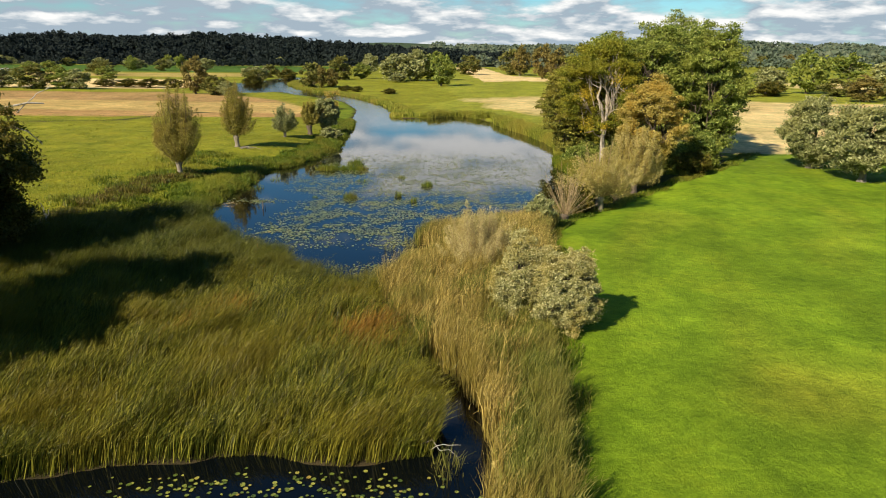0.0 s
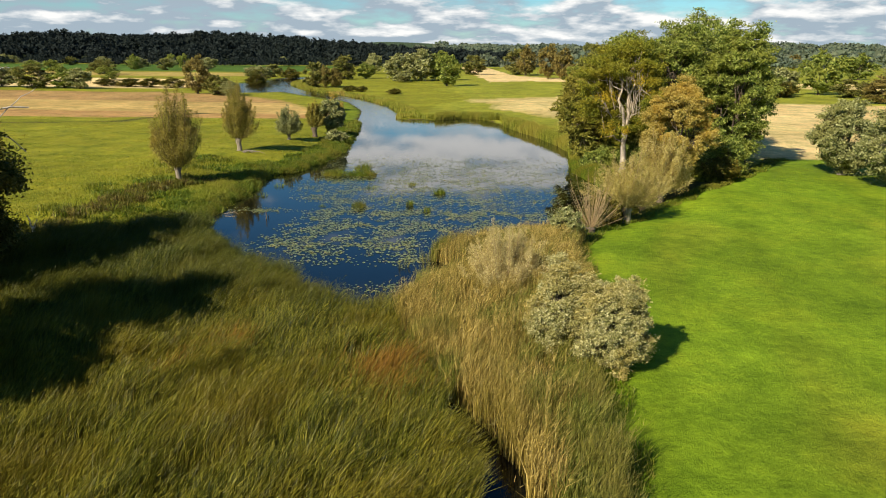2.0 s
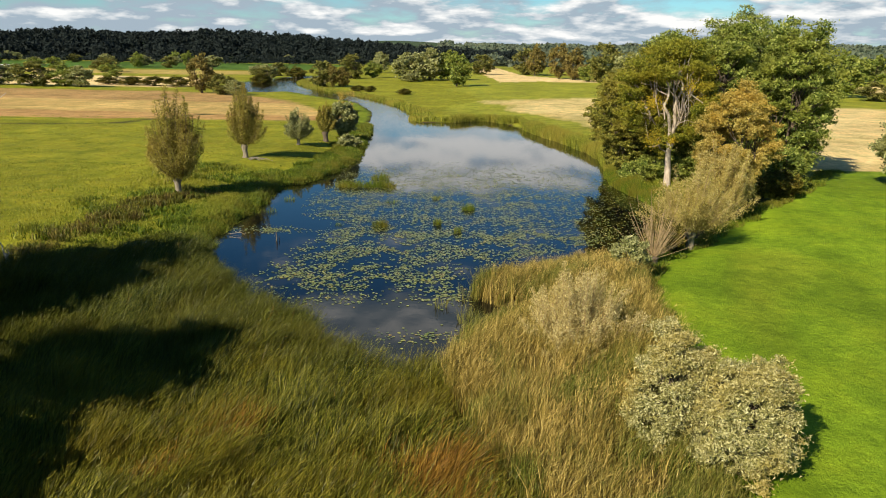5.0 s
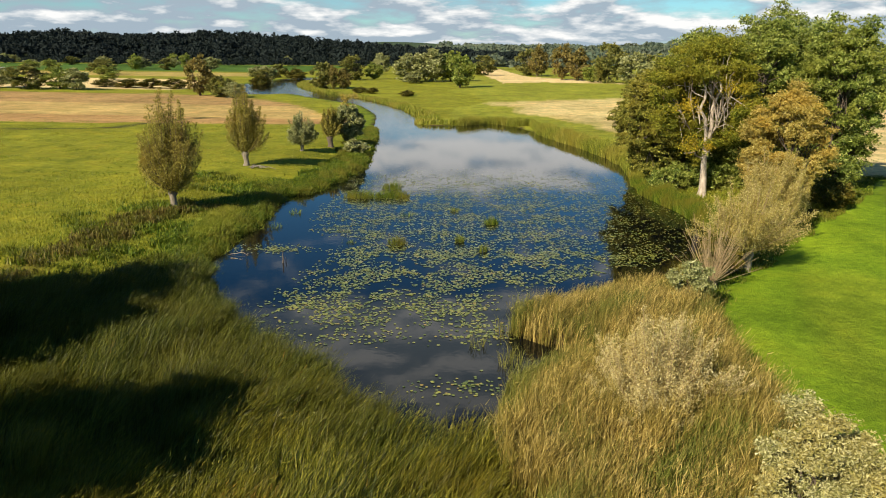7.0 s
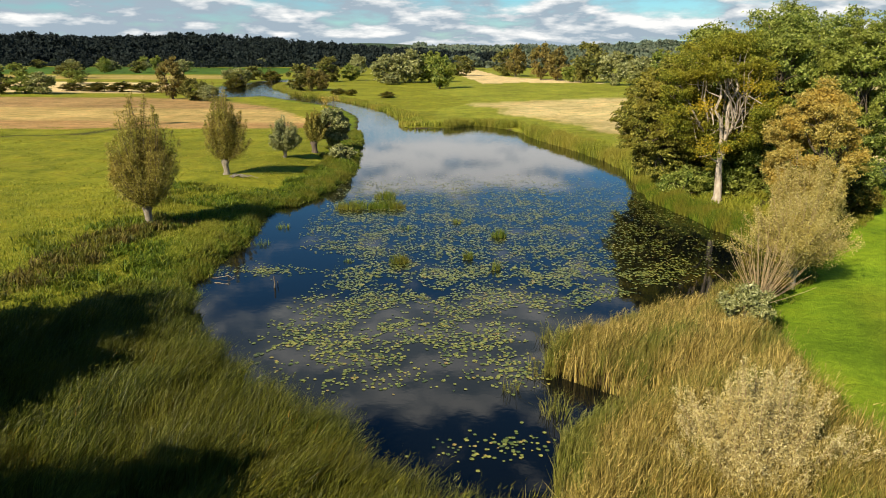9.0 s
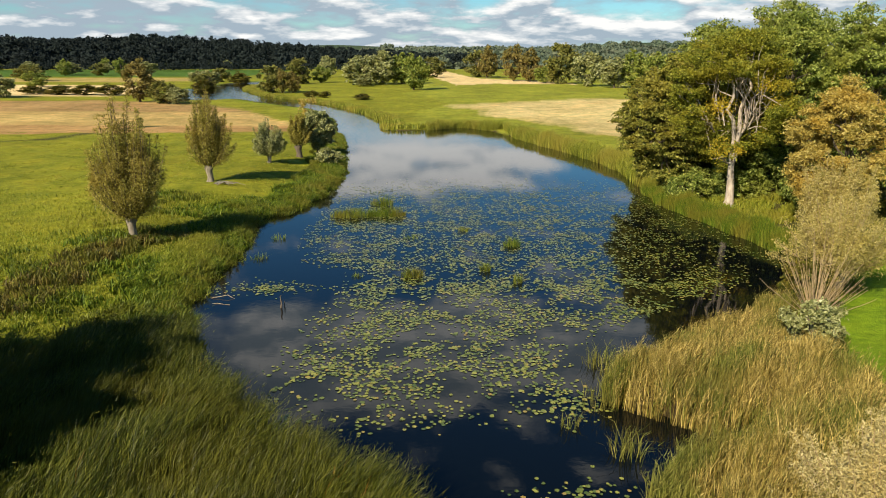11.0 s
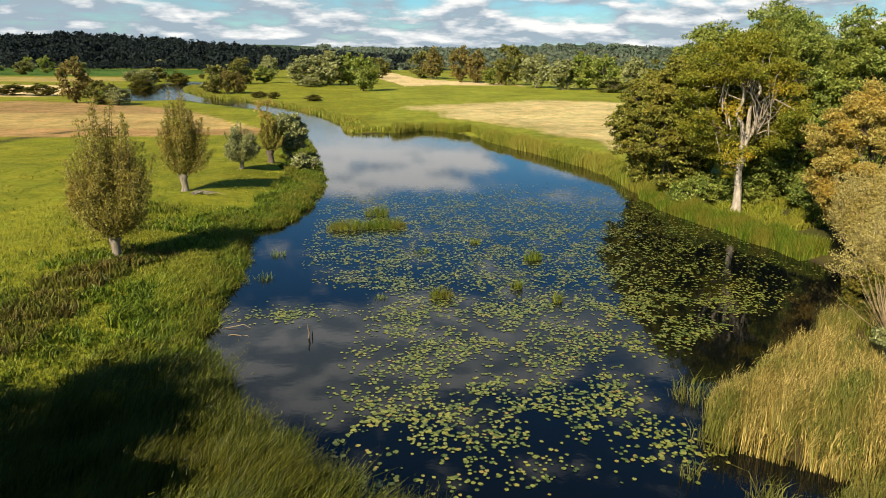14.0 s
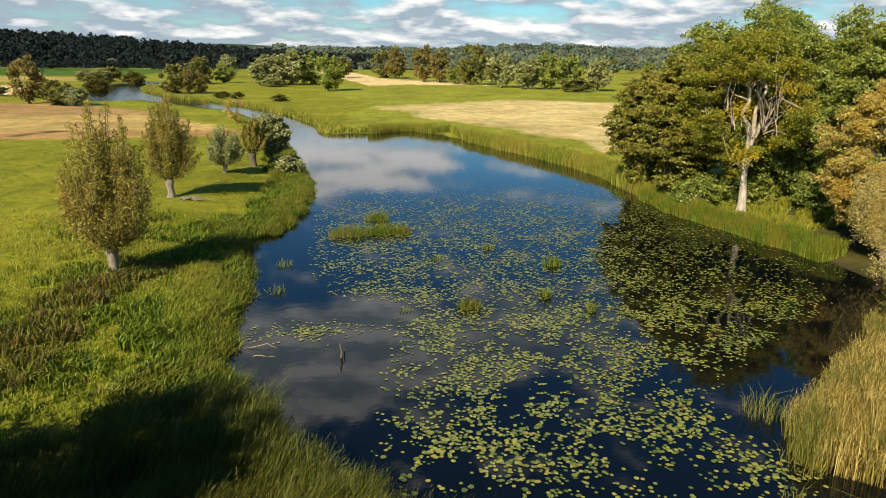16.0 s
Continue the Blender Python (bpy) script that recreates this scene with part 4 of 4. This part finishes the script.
belt = lambda x, y: (x > ditch_x(y)) & (right_of_edge(x, y) < 0.3 * ripple(x, y, 1.1)) & (shore_distance(x, y) > -0.35) & (y < 38.5) & ((y < 31.5) | (x > 5)) & (x < 15) & ((x - 12.1) ** 2 + (y - 34.0) ** 2 > 2.2)
x, y = scatter(310000, (0, 15, 0, 38.5), lambda x, y: belt(x, y) & (ripple(x, y, 0.8, 1) + 0.7 * ripple(x, y, 0.35, 5) + r.uniform(-0.8, 1.0, x.shape) > 0.12), r)
green = (right_of_edge(x, y) > -1.7 + 0.9 * ripple(x, y, 1.7)) & (y < 12.5) | ((shore_distance(x, y) < 0.7 + 0.5 * ripple(x, y, 0.9)) & (y > 20) & (y < 26)) | ((x < 3.2) & (y > 11) & (y < 16) & (ripple(x, y, 1.2) > -0.2)) | ((ripple(x, y, 1.6, 3) + r.normal(0, 0.4, len(x)) > 0.16) & (x - ditch_x(y) > 1.5))
tall = (1.85 - 0.35 * np.clip((y - 24) / 3, 0, 1) + 0.3 * ripple(x, y, 1.9) + 0.32 * ripple(x, y, 0.7, 2) + 0.2 * ripple(x, y, 0.33, 4)) * (1 - 0.35 * np.clip(1.2 - shore_distance(x, y), 0, 1) * (y > 18) * (y < 27)) * (1 - 0.35 * np.clip((y - 29) / 4, 0, 1))
tall = tall * (1 - 0.45 * np.exp(-(((x - 7.3) / 2.2) ** 2 + ((y - 11.6) / 1.8) ** 2)))
for mask, mat, label, h in ((~green, M_STRAW, "dry straw-coloured reed bed along the ditch", 1.0), (green, M_OLIVE, "olive-green reed bed beside the mown meadow", 0.92)):
    stand("reed_bed", label, "reeds", mat, x[mask], y[mask], tall[mask] * h, 0.021, (0.08, 0.06), r, 0.15, 1.5, 0.22)

east = lambda x, y: (shore_distance(x, y) > -0.5) & (shore_distance(x, y) < 2.4 + 0.6 * ripple(x, y, 3)) & (x > -12) & (x > 0.0 + (y < 118) * 12)
x, y = scatter(420000, (-12, 24, 66, 152), east, r)
x, y = x[:26000], y[:26000]
stand("reed_fringe", "green reed fringe along the far river bank", "reeds", M_FRINGE, x, y, 1.4 + 0.25 * ripple(x, y, 4) + 0.2 * ripple(x, y, 1.5, 2), 0.042, (0.08, 0.05), r, 0.16, 0.6, 0.3)
shade = lambda x, y: (shore_distance(x, y) > -0.6) & (shore_distance(x, y) < 1.3 + 0.4 * ripple(x, y, 2)) & (x > 10)
x, y = scatter(160000, (10, 22, 46.5, 66), shade, r)
x, y = x[:19000], y[:19000]
stand("reed_fringe", "bright green reed fringe under the bank trees", "reeds", M_BANK, x, y, 1.15 + 0.2 * ripple(x, y, 3), 0.04, (-0.05, -0.05), r, 0.14)
north = lambda x, y: (shore_distance(x, y) > -0.3) & (shore_distance(x, y) < 4) & (y > 120) & (x > np.interp(y, [120, 153, 172, 205, 237, 275, 300], [-8.5, -13, -20, -37, -53, -64, -66]))
x, y = scatter(300000, (-85, 4, 120, 300), north, r)
x, y = x[:34000], y[:34000]
stand("reed_fringe", "yellow-green reed fringe along the upper river", "reeds", M_FRINGE, x, y, 0.85 + 0.2 * ripple(x, y, 8), 0.10, (0.05, 0.05), r, 0.12)

west = lambda x, y: (shore_distance(x, y) > -0.45 + 0.3 * ripple(x, y, 1.3, 7)) & (shore_distance(x, y) < 3.2 + 0.9 * ripple(x, y, 2.4)) & (x < -6)
x, y = scatter(260000, (-20, -8, 34, 112), west, r)
x, y = x[:52000], y[:52000]
near_edge = (shore_distance(x, y) < 1.5 + 0.9 * ripple(x, y, 1.6)) & (ripple(x, y, 1.0, 4) + r.normal(0, 0.5, len(x)) < 0.35)
stand("reed_fringe", "yellow-green sedges at the water's edge", "reeds", M_BANK, x[near_edge], y[near_edge], 0.62 + 0.28 * ripple(x[near_edge], y[near_edge], 1.4), 0.03, (0.1, 0.02), r, 0.3, 0.6, 0.2)
stand("bank_herbs", "lush dark-green herbs on the low bank", "herbs", M_WEED, x[~near_edge], y[~near_edge], 0.6 + 0.2 * ripple(x[~near_edge], y[~near_edge], 1.5), 0.07, (0.1, 0.0), r, 0.4)

slope = lambda x, y: ~marsh_mask(x, y) & (shore_distance(x, y) > 2.0) & (x < -13) & (y < 62) & (r.uniform(0, 1, x.shape) < np.clip(1.25 - shore_distance(x, y) / 14, 0.18, 1))
x, y = scatter(150000, (-46, -13, 29, 62), slope, r)
weedy = ripple(x, y, 2.8) + 0.5 * ripple(x, y, 0.9, 2) - (shore_distance(x, y) - 4) * 0.11 + r.normal(0, 0.25, len(x)) > 0.0
faded = (np.abs(x - np.interp(y, [29, 36, 41, 46, 49], [-24, -21.9, -21.4, -20.8, -19.6])) < 1.2 + 0.9 * ripple(x, y, 2.0, 3)) & (y < 50.5) & (ripple(x, y, 0.8, 8) + r.normal(0, 0.5, len(x)) > 0.0)
stand("faded_weeds", "faded brown weeds along the bank slope", "herbs", M_BROWN, x[faded], y[faded], 0.6 + 0.15 * ripple(x[faded], y[faded], 1.2), 0.06, (0.1, 0.0), r, 0.4)
x, y, weedy = x[~faded], y[~faded], weedy[~faded]
stand("bank_herbs", "rough dark-green herbs on the bank slope", "herbs", M_WEED, x[weedy], y[weedy], 0.45 + 0.15 * ripple(x[weedy], y[weedy], 1.5), 0.06, (0.1, 0.0), r, 0.4)
stand("meadow_grass", "rough yellow-green meadow grass", "grass", M_TUFT, x[~weedy], y[~weedy], 0.2 + 0.08 * ripple(x[~weedy], y[~weedy], 1.8), 0.035, (0.15, 0.05), r, 0.4)
pasture = lambda x, y: (shore_distance(x, y) > 2.0) & (y < 113) & (ripple(x, y, 3.1) + 0.6 * ripple(x, y, 1.1, 3) > 0.15)
x, y = scatter(45000, (-75, -13, 58, 113), pasture, r)
stand("meadow_grass", "rough yellow-green meadow grass", "grass", M_TUFT, x, y, 0.16 + 0.06 * ripple(x, y, 2), 0.06, (0.15, 0.05), r, 0.4)
verge = lambda x, y: (right_of_edge(x, y) > -0.4) & (right_of_edge(x, y) < 0.9 + 0.5 * ripple(x, y, 1.4))
x, y = scatter(260000, (6, 40, 0, 67), verge, r)
x, y = x[:22000], y[:22000]
stand("meadow_verge", "uncut green grass along the edge of the mown meadow", "grass", M_WEED, x, y, 0.35 + 0.1 * ripple(x, y, 1.0), 0.035, (0.05, 0.05), r, 0.35)

grove = lambda x, y: inside(x, y, [(17, 43), (21, 45), (27, 52), (32, 58), (24, 64), (17.5, 62)]) & (shore_distance(x, y) > 1.2) & (y > 51.5) & (ripple(x, y, 1.3) > -0.5)
x, y = scatter(40000, (16, 33, 42, 65), grove, r)
stand("grove_herbs", "rank yellow-green herbs under the bank trees", "herbs", M_TUFT, x, y, 0.6 + 0.25 * ripple(x, y, 1.3), 0.06, (0.0, 0.0), r, 0.4)
golden = lambda x, y: (((x + 16.6) / 1.0) ** 2 + ((y - 46.0) / 4.5) ** 2 + 0.5 * ripple(x, y, 0.9) < 1.0) & (shore_distance(x, y) > 0.4)
x, y = scatter(30000, (-19, -14.5, 40, 52), golden, r)
stand("golden_herbs", "golden-yellow herbs on the low bank", "herbs", M_TUFT, x, y, 0.6 + 0.2 * ripple(x, y, 1.0), 0.035, (0.1, 0.0), r, 0.35, 0.8, 0.18)

# tufts standing in the water
for k, (x0, y0, rx, ry, n, h) in enumerate([(-8.2, 57.6, 1.7, 0.6, 620, 1.0), (-5.8, 57.8, 1.4, 0.6, 520, 1.0), (-6.2, 61.6, 0.9, 0.6, 260, 1.1), (-4.3, 43.0, 0.6, 0.35, 170, 0.9), (2.0, 48.8, 0.5, 0.35, 200, 0.8), (-0.3, 43.8, 0.3, 0.25, 80, 0.8),
                                           (1.1, 41.6, 0.3, 0.25, 70, 0.8), (-7.2, 43.2, 0.3, 0.2, 40, 0.4), (-4.2, 51.0, 0.5, 0.3, 40, 0.5), (-12.6, 51.5, 0.5, 0.4, 50, 0.6), (-13.0, 47.0, 0.5, 0.4, 50, 0.6), (2.6, 31.6, 0.7, 0.7, 150, 1.2), (1.7, 28.6, 0.7, 0.6, 110, 1.2), (1.6, 25.6, 0.6, 0.7, 110, 1.2), (0.3, 27.2, 0.4, 0.3, 40, 1.0), (-0.6, 52.8, 0.4, 0.3, 60, 0.6), (3.9, 3.6, 0.5, 0.8, 70, 1.2)]):
    thin = x0 > -1 and y0 < 33
    a, d = r.uniform(0, 2 * np.pi, n), np.sqrt(r.uniform(0, 1, n))
    base = np.stack([x0 + np.cos(a) * d * rx, y0 + np.sin(a) * d * ry, np.full(n, -0.05)], 1)
    v, q, t = blades(base, h * r.uniform(0.35, 1.1, n) * (1.1 - 0.5 * d * d), np.full(n, 0.018 if thin else 0.030), np.stack([r.normal(0.05, 0.32, n) + 0.25 * d * np.cos(a), r.normal(0, 0.32, n)], 1), r)
    tagged(piece("reed_tuft", array_mesh("reed_tuft", v, q, t), M_OLIVE if thin else M_BANK), "thin pale reeds standing in the water" if thin else "bright green tuft of rushes standing in the water", "reeds", "tufts in the pond")

# ---------------------------------------------------------------- dead wood
def dead_wood(name, label, x, y, pieces, seed, mat=M_DEAD, z=None):
    r = np.random.default_rng(seed)
    root = thing(name, x, y, label, "dead wood", z=z)
    for a, b, ra in pieces:
        line = bent(a, b, 0.04, 6, r)
        v, q = tube(line, np.linspace(ra, ra * 0.4, 6), 7)
        piece("branch", array_mesh("branch", v, q), mat, root, smooth=True)
    return root


dead_wood("driftwood", "pile of bleached fallen branches by the pollard", -19.3, 65.4, [((-0.6, 0.2, 0.08), (0.9, -0.3, 0.2), 0.09), ((-0.4, -0.3, 0.1), (1.2, 0.2, 0.14), 0.06), ((0, 0.4, 0.12), (0.7, -0.7, 0.1), 0.05), ((0.2, 0, 0.12), (2.0, -0.7, 0.12), 0.04), ((-0.7, -0.1, 0.15), (0.3, 0.5, 0.2), 0.04)], 71, M_BARK)
dead_wood("dead_snag", "bleached broken snag standing in the grass", -22.4, 30.3, [((0, 0, 0), (-0.15, 0.05, 1.2), 0.16), ((-0.1, 0, 0.7), (-0.4, 0.1, 1.9), 0.05), ((-0.1, 0, 0.8), (0.25, 0, 1.7), 0.04)], 72)
dead_wood("dead_bough", "bare bleached bough hanging out of the oak", -23.4, 25.4, [((0, 0, 7.0), (3.4, 2.2, 8.6), 0.09), ((1.4, 0.9, 7.6), (3.9, 0.6, 6.4), 0.05), ((2.2, 1.4, 8.1), (3.6, 2.8, 9.6), 0.03), ((-0.9, -1.2, 4.0), (0.2, 0.2, 7.2), 0.12)], 76)
dead_wood("old_post", "dark rotten post standing in the water", -10.5, 38.7, [((0, 0, -0.4), (0.03, 0.02, 0.6), 0.06), ((0.15, 0.1, -0.4), (0.17, 0.08, 0.3), 0.04)], 73, M_BRANCH, 0.0)
dead_wood("drift_branch", "thin dead branches lying at the water's edge", -13.0, 40.0, [((-1.2, 0.3, -0.03), (0.3, 0.1, -0.08), 0.02), ((-0.9, -0.5, -0.04), (0.2, -0.8, -0.08), 0.018)], 74, M_DRY, 0.0)
dead_wood("drift_branch", "pale dead branch lying over the ditch", 3.6, 4.6, [((-0.7, 0.3, 0.15), (0.6, -0.7, 0.35), 0.014), ((-0.2, -0.1, 0.2), (0.7, -0.3, 0.5), 0.011)], 75, M_DEAD, 0.0)

# ---------------------------------------------------------------- water lilies
def lily_leaf(rad, r):
    """A round floating leaf with its notch, slightly dished."""
    n = 6
    a = np.linspace(0.25, 2 * np.pi - 0.25, n)
    ring = np.stack([np.cos(a) * rad, np.sin(a) * rad * 0.86, np.full(n, 0.012)], 1)
    return np.concatenate([[[0.12 * rad, 0, 0.004]], ring]), np.stack([np.zeros(n - 1, int), np.arange(1, n), np.arange(2, n + 1)], 1)


r = np.random.default_rng(31)


def lily_density(x, y):
    core = np.clip((np.interp(y, [26.8, 28, 29, 31, 36, 44, 56, 66, 74], [0.0, 0.3, 0.6, 0.82, 0.85, 0.95, 0.95, 0.6, 0.0])), 0, 1)
    left = np.interp(y, [28, 34, 40, 44, 46, 52, 60], [-10.5, -10.2, -8.5, -8.0, -11, -11.5, -11])
    side = np.clip((x - left) / 2.0, 0, 1) * np.clip((np.interp(y, [28, 33, 36, 40, 44, 60], [2.0, 1.6, 5.5, 12.5, 17.5, 16]) - x) / 1.5 + 0.2, 0, 1)
    even = np.clip((y - 36) / 8, 0, 1)
    rag = np.clip(0.5 - 0.02 * even + (0.9 - 0.40 * even) * ripple(x, y, 1.9, 1) + (0.6 - 0.2 * even) * ripple(x, y, 0.75, 6) + 0.7 * ripple(x, y, 0.28, 2), 0, 1)
    extra = np.exp(-(((x + 12.2) / 1.9) ** 2 + ((y - 41.6) / 0.7) ** 2)) + 0.8 * np.exp(-(((x + 0.4) / 1.5) ** 2 + ((y - 23.6) / 0.6) ** 2)) + 0.7 * np.exp(-(((x - 0.5) / 2.8) ** 2 + ((y - 2.6) / 0.9) ** 2)) + 0.5 * np.exp(-(((x + 4.0) / 1.3) ** 2 + ((y - 2.8) / 0.5) ** 2))
    side = side * (1 - 0.85 * np.exp(-(((x - 15.0) / 3.0) ** 2 + ((y - 44.0) / 2.6) ** 2))) * (1 - 0.7 * np.exp(-(((x - 15.5) / 3.2) ** 2 + ((y - 50.5) / 5.0) ** 2))) * (1 - 0.35 * np.clip((x - 7) / 3, 0, 1))
    gap = 1 - 0.9 * np.exp(-(((x + 2.5) / 1.6) ** 2 + ((y - 26.3) / 1.2) ** 2))
    return np.clip(core * side * rag * gap + extra, 0, 1)


x, y = r.uniform(-15, 18, 112000), r.uniform(0, 74, 112000)
more_x, more_y = np.concatenate([r.uniform(-12, 18, 18000), r.uniform(-12, 12, 14000)]), np.concatenate([r.uniform(40, 68, 18000), r.uniform(27, 42, 14000)])
x, y = np.concatenate([x, more_x]), np.concatenate([y, more_y])
ok = (shore_distance(x, y) < -0.25) & (r.uniform(0, 1, len(x)) < lily_density(x, y))
x, y = x[ok], y[ok]
bed = tagged(new("lily_bed"), "yellow-green water lily leaves floating on the pond", "water lilies")
protos = []
for k in range(4):
    v, t = lily_leaf(0.055 + 0.018 * k, r)
    me = array_mesh("lily_leaf", v, (), t)
    me.materials.append(M_PAD)
    protos.append(me)
near = np.where((y > 28) & (y < 33))[0][:300]
rest = np.setdiff1d(np.arange(len(x)), near)
vs, ts, count = [], [], 0
for i in rest:
    v, t = lily_leaf(r.uniform(0.045, 0.088), r)
    a = r.uniform(0, 2 * np.pi)
    c, s = math.cos(a), math.sin(a)
    vs.append(np.stack([v[:, 0] * c - v[:, 1] * s + x[i], v[:, 0] * s + v[:, 1] * c + y[i], v[:, 2] + r.uniform(0, 0.012)], 1))
    ts.append(t + count)
    count += len(v)
tagged(piece("lily_leaves", array_mesh("lily_leaves", np.concatenate(vs), (), np.concatenate(ts)), M_PAD, bed), kind="stuff")
for i in near:
    ob = new("lily_leaf", protos[i % 4])
    ob.parent = bed
    ob.matrix_basis = pose(x[i], y[i], r.uniform(0, 0.012), 0, 0, r.uniform(0, 360))


# ---------------------------------------------------------------- far farmsteads
m_wall, nt, p, out = material("limewashed_wall")
nt.links.new(ramp(nt, noise_tex(nt, 1.5, 4), [(0.3, (0.42, 0.38, 0.32)), (0.7, (0.56, 0.52, 0.46))]), p.inputs["Base Color"])
p.inputs["Roughness"].default_value = 0.9
m_tin, nt, p, out = material("pale_roof_sheet")
nt.links.new(ramp(nt, noise_tex(nt, 2.0, 4), [(0.3, (0.46, 0.46, 0.46)), (0.7, (0.62, 0.62, 0.61))]), p.inputs["Base Color"])
p.inputs["Roughness"].default_value = 0.5


def farmhouse(x, y, long, deep, wall_h, roof_h, turn):
    """Walls with gables, a roof of two slopes with eaves, and a door."""
    root = thing("farmhouse", x, y, "small pale farm building with a light roof", "house", "far farmsteads")
    root.rotation_euler[2] = radians(turn)
    a, b, h, g = long / 2, deep / 2, wall_h, wall_h + roof_h
    v = [(-a, -b, 0), (a, -b, 0), (a, b, 0), (-a, b, 0), (-a, -b, h), (a, -b, h), (a, b, h), (-a, b, h), (-a, 0, g), (a, 0, g)]
    piece("wall", array_mesh("wall", v, [(0, 1, 5, 4), (2, 3, 7, 6), (1, 2, 6, 5), (3, 0, 4, 7)], [(5, 6, 9), (7, 4, 8)]), m_wall, root)
    for side in (-1, 1):
        e, f, t = a + 0.4, side * (b + 0.4), 0.15
        lo = h - roof_h * 0.4 / b
        v = [(-e, f, lo), (e, f, lo), (e, 0, g), (-e, 0, g), (-e, f, lo + t), (e, f, lo + t), (e, 0, g + t), (-e, 0, g + t)]
        piece("roof_slope", array_mesh("roof_slope", v, [(0, 1, 2, 3), (4, 5, 6, 7), (0, 1, 5, 4), (1, 2, 6, 5), (3, 0, 4, 7)]), m_tin, root)
    v = [(-0.6, -b - 0.06, 0), (0.6, -b - 0.06, 0), (0.6, -b + 0.02, 0), (-0.6, -b + 0.02, 0)]
    v += [(q[0], q[1], 2.0) for q in v]
    piece("door", array_mesh("door", v, [(0, 1, 5, 4), (1, 2, 6, 5), (3, 0, 4, 7), (4, 5, 6, 7)]), M_BRANCH, root)


farmhouse(-172, 262, 9, 5, 2.6, 2.2, 12)
farmhouse(470, 1060, 16, 9, 4.0, 4.0, -20)
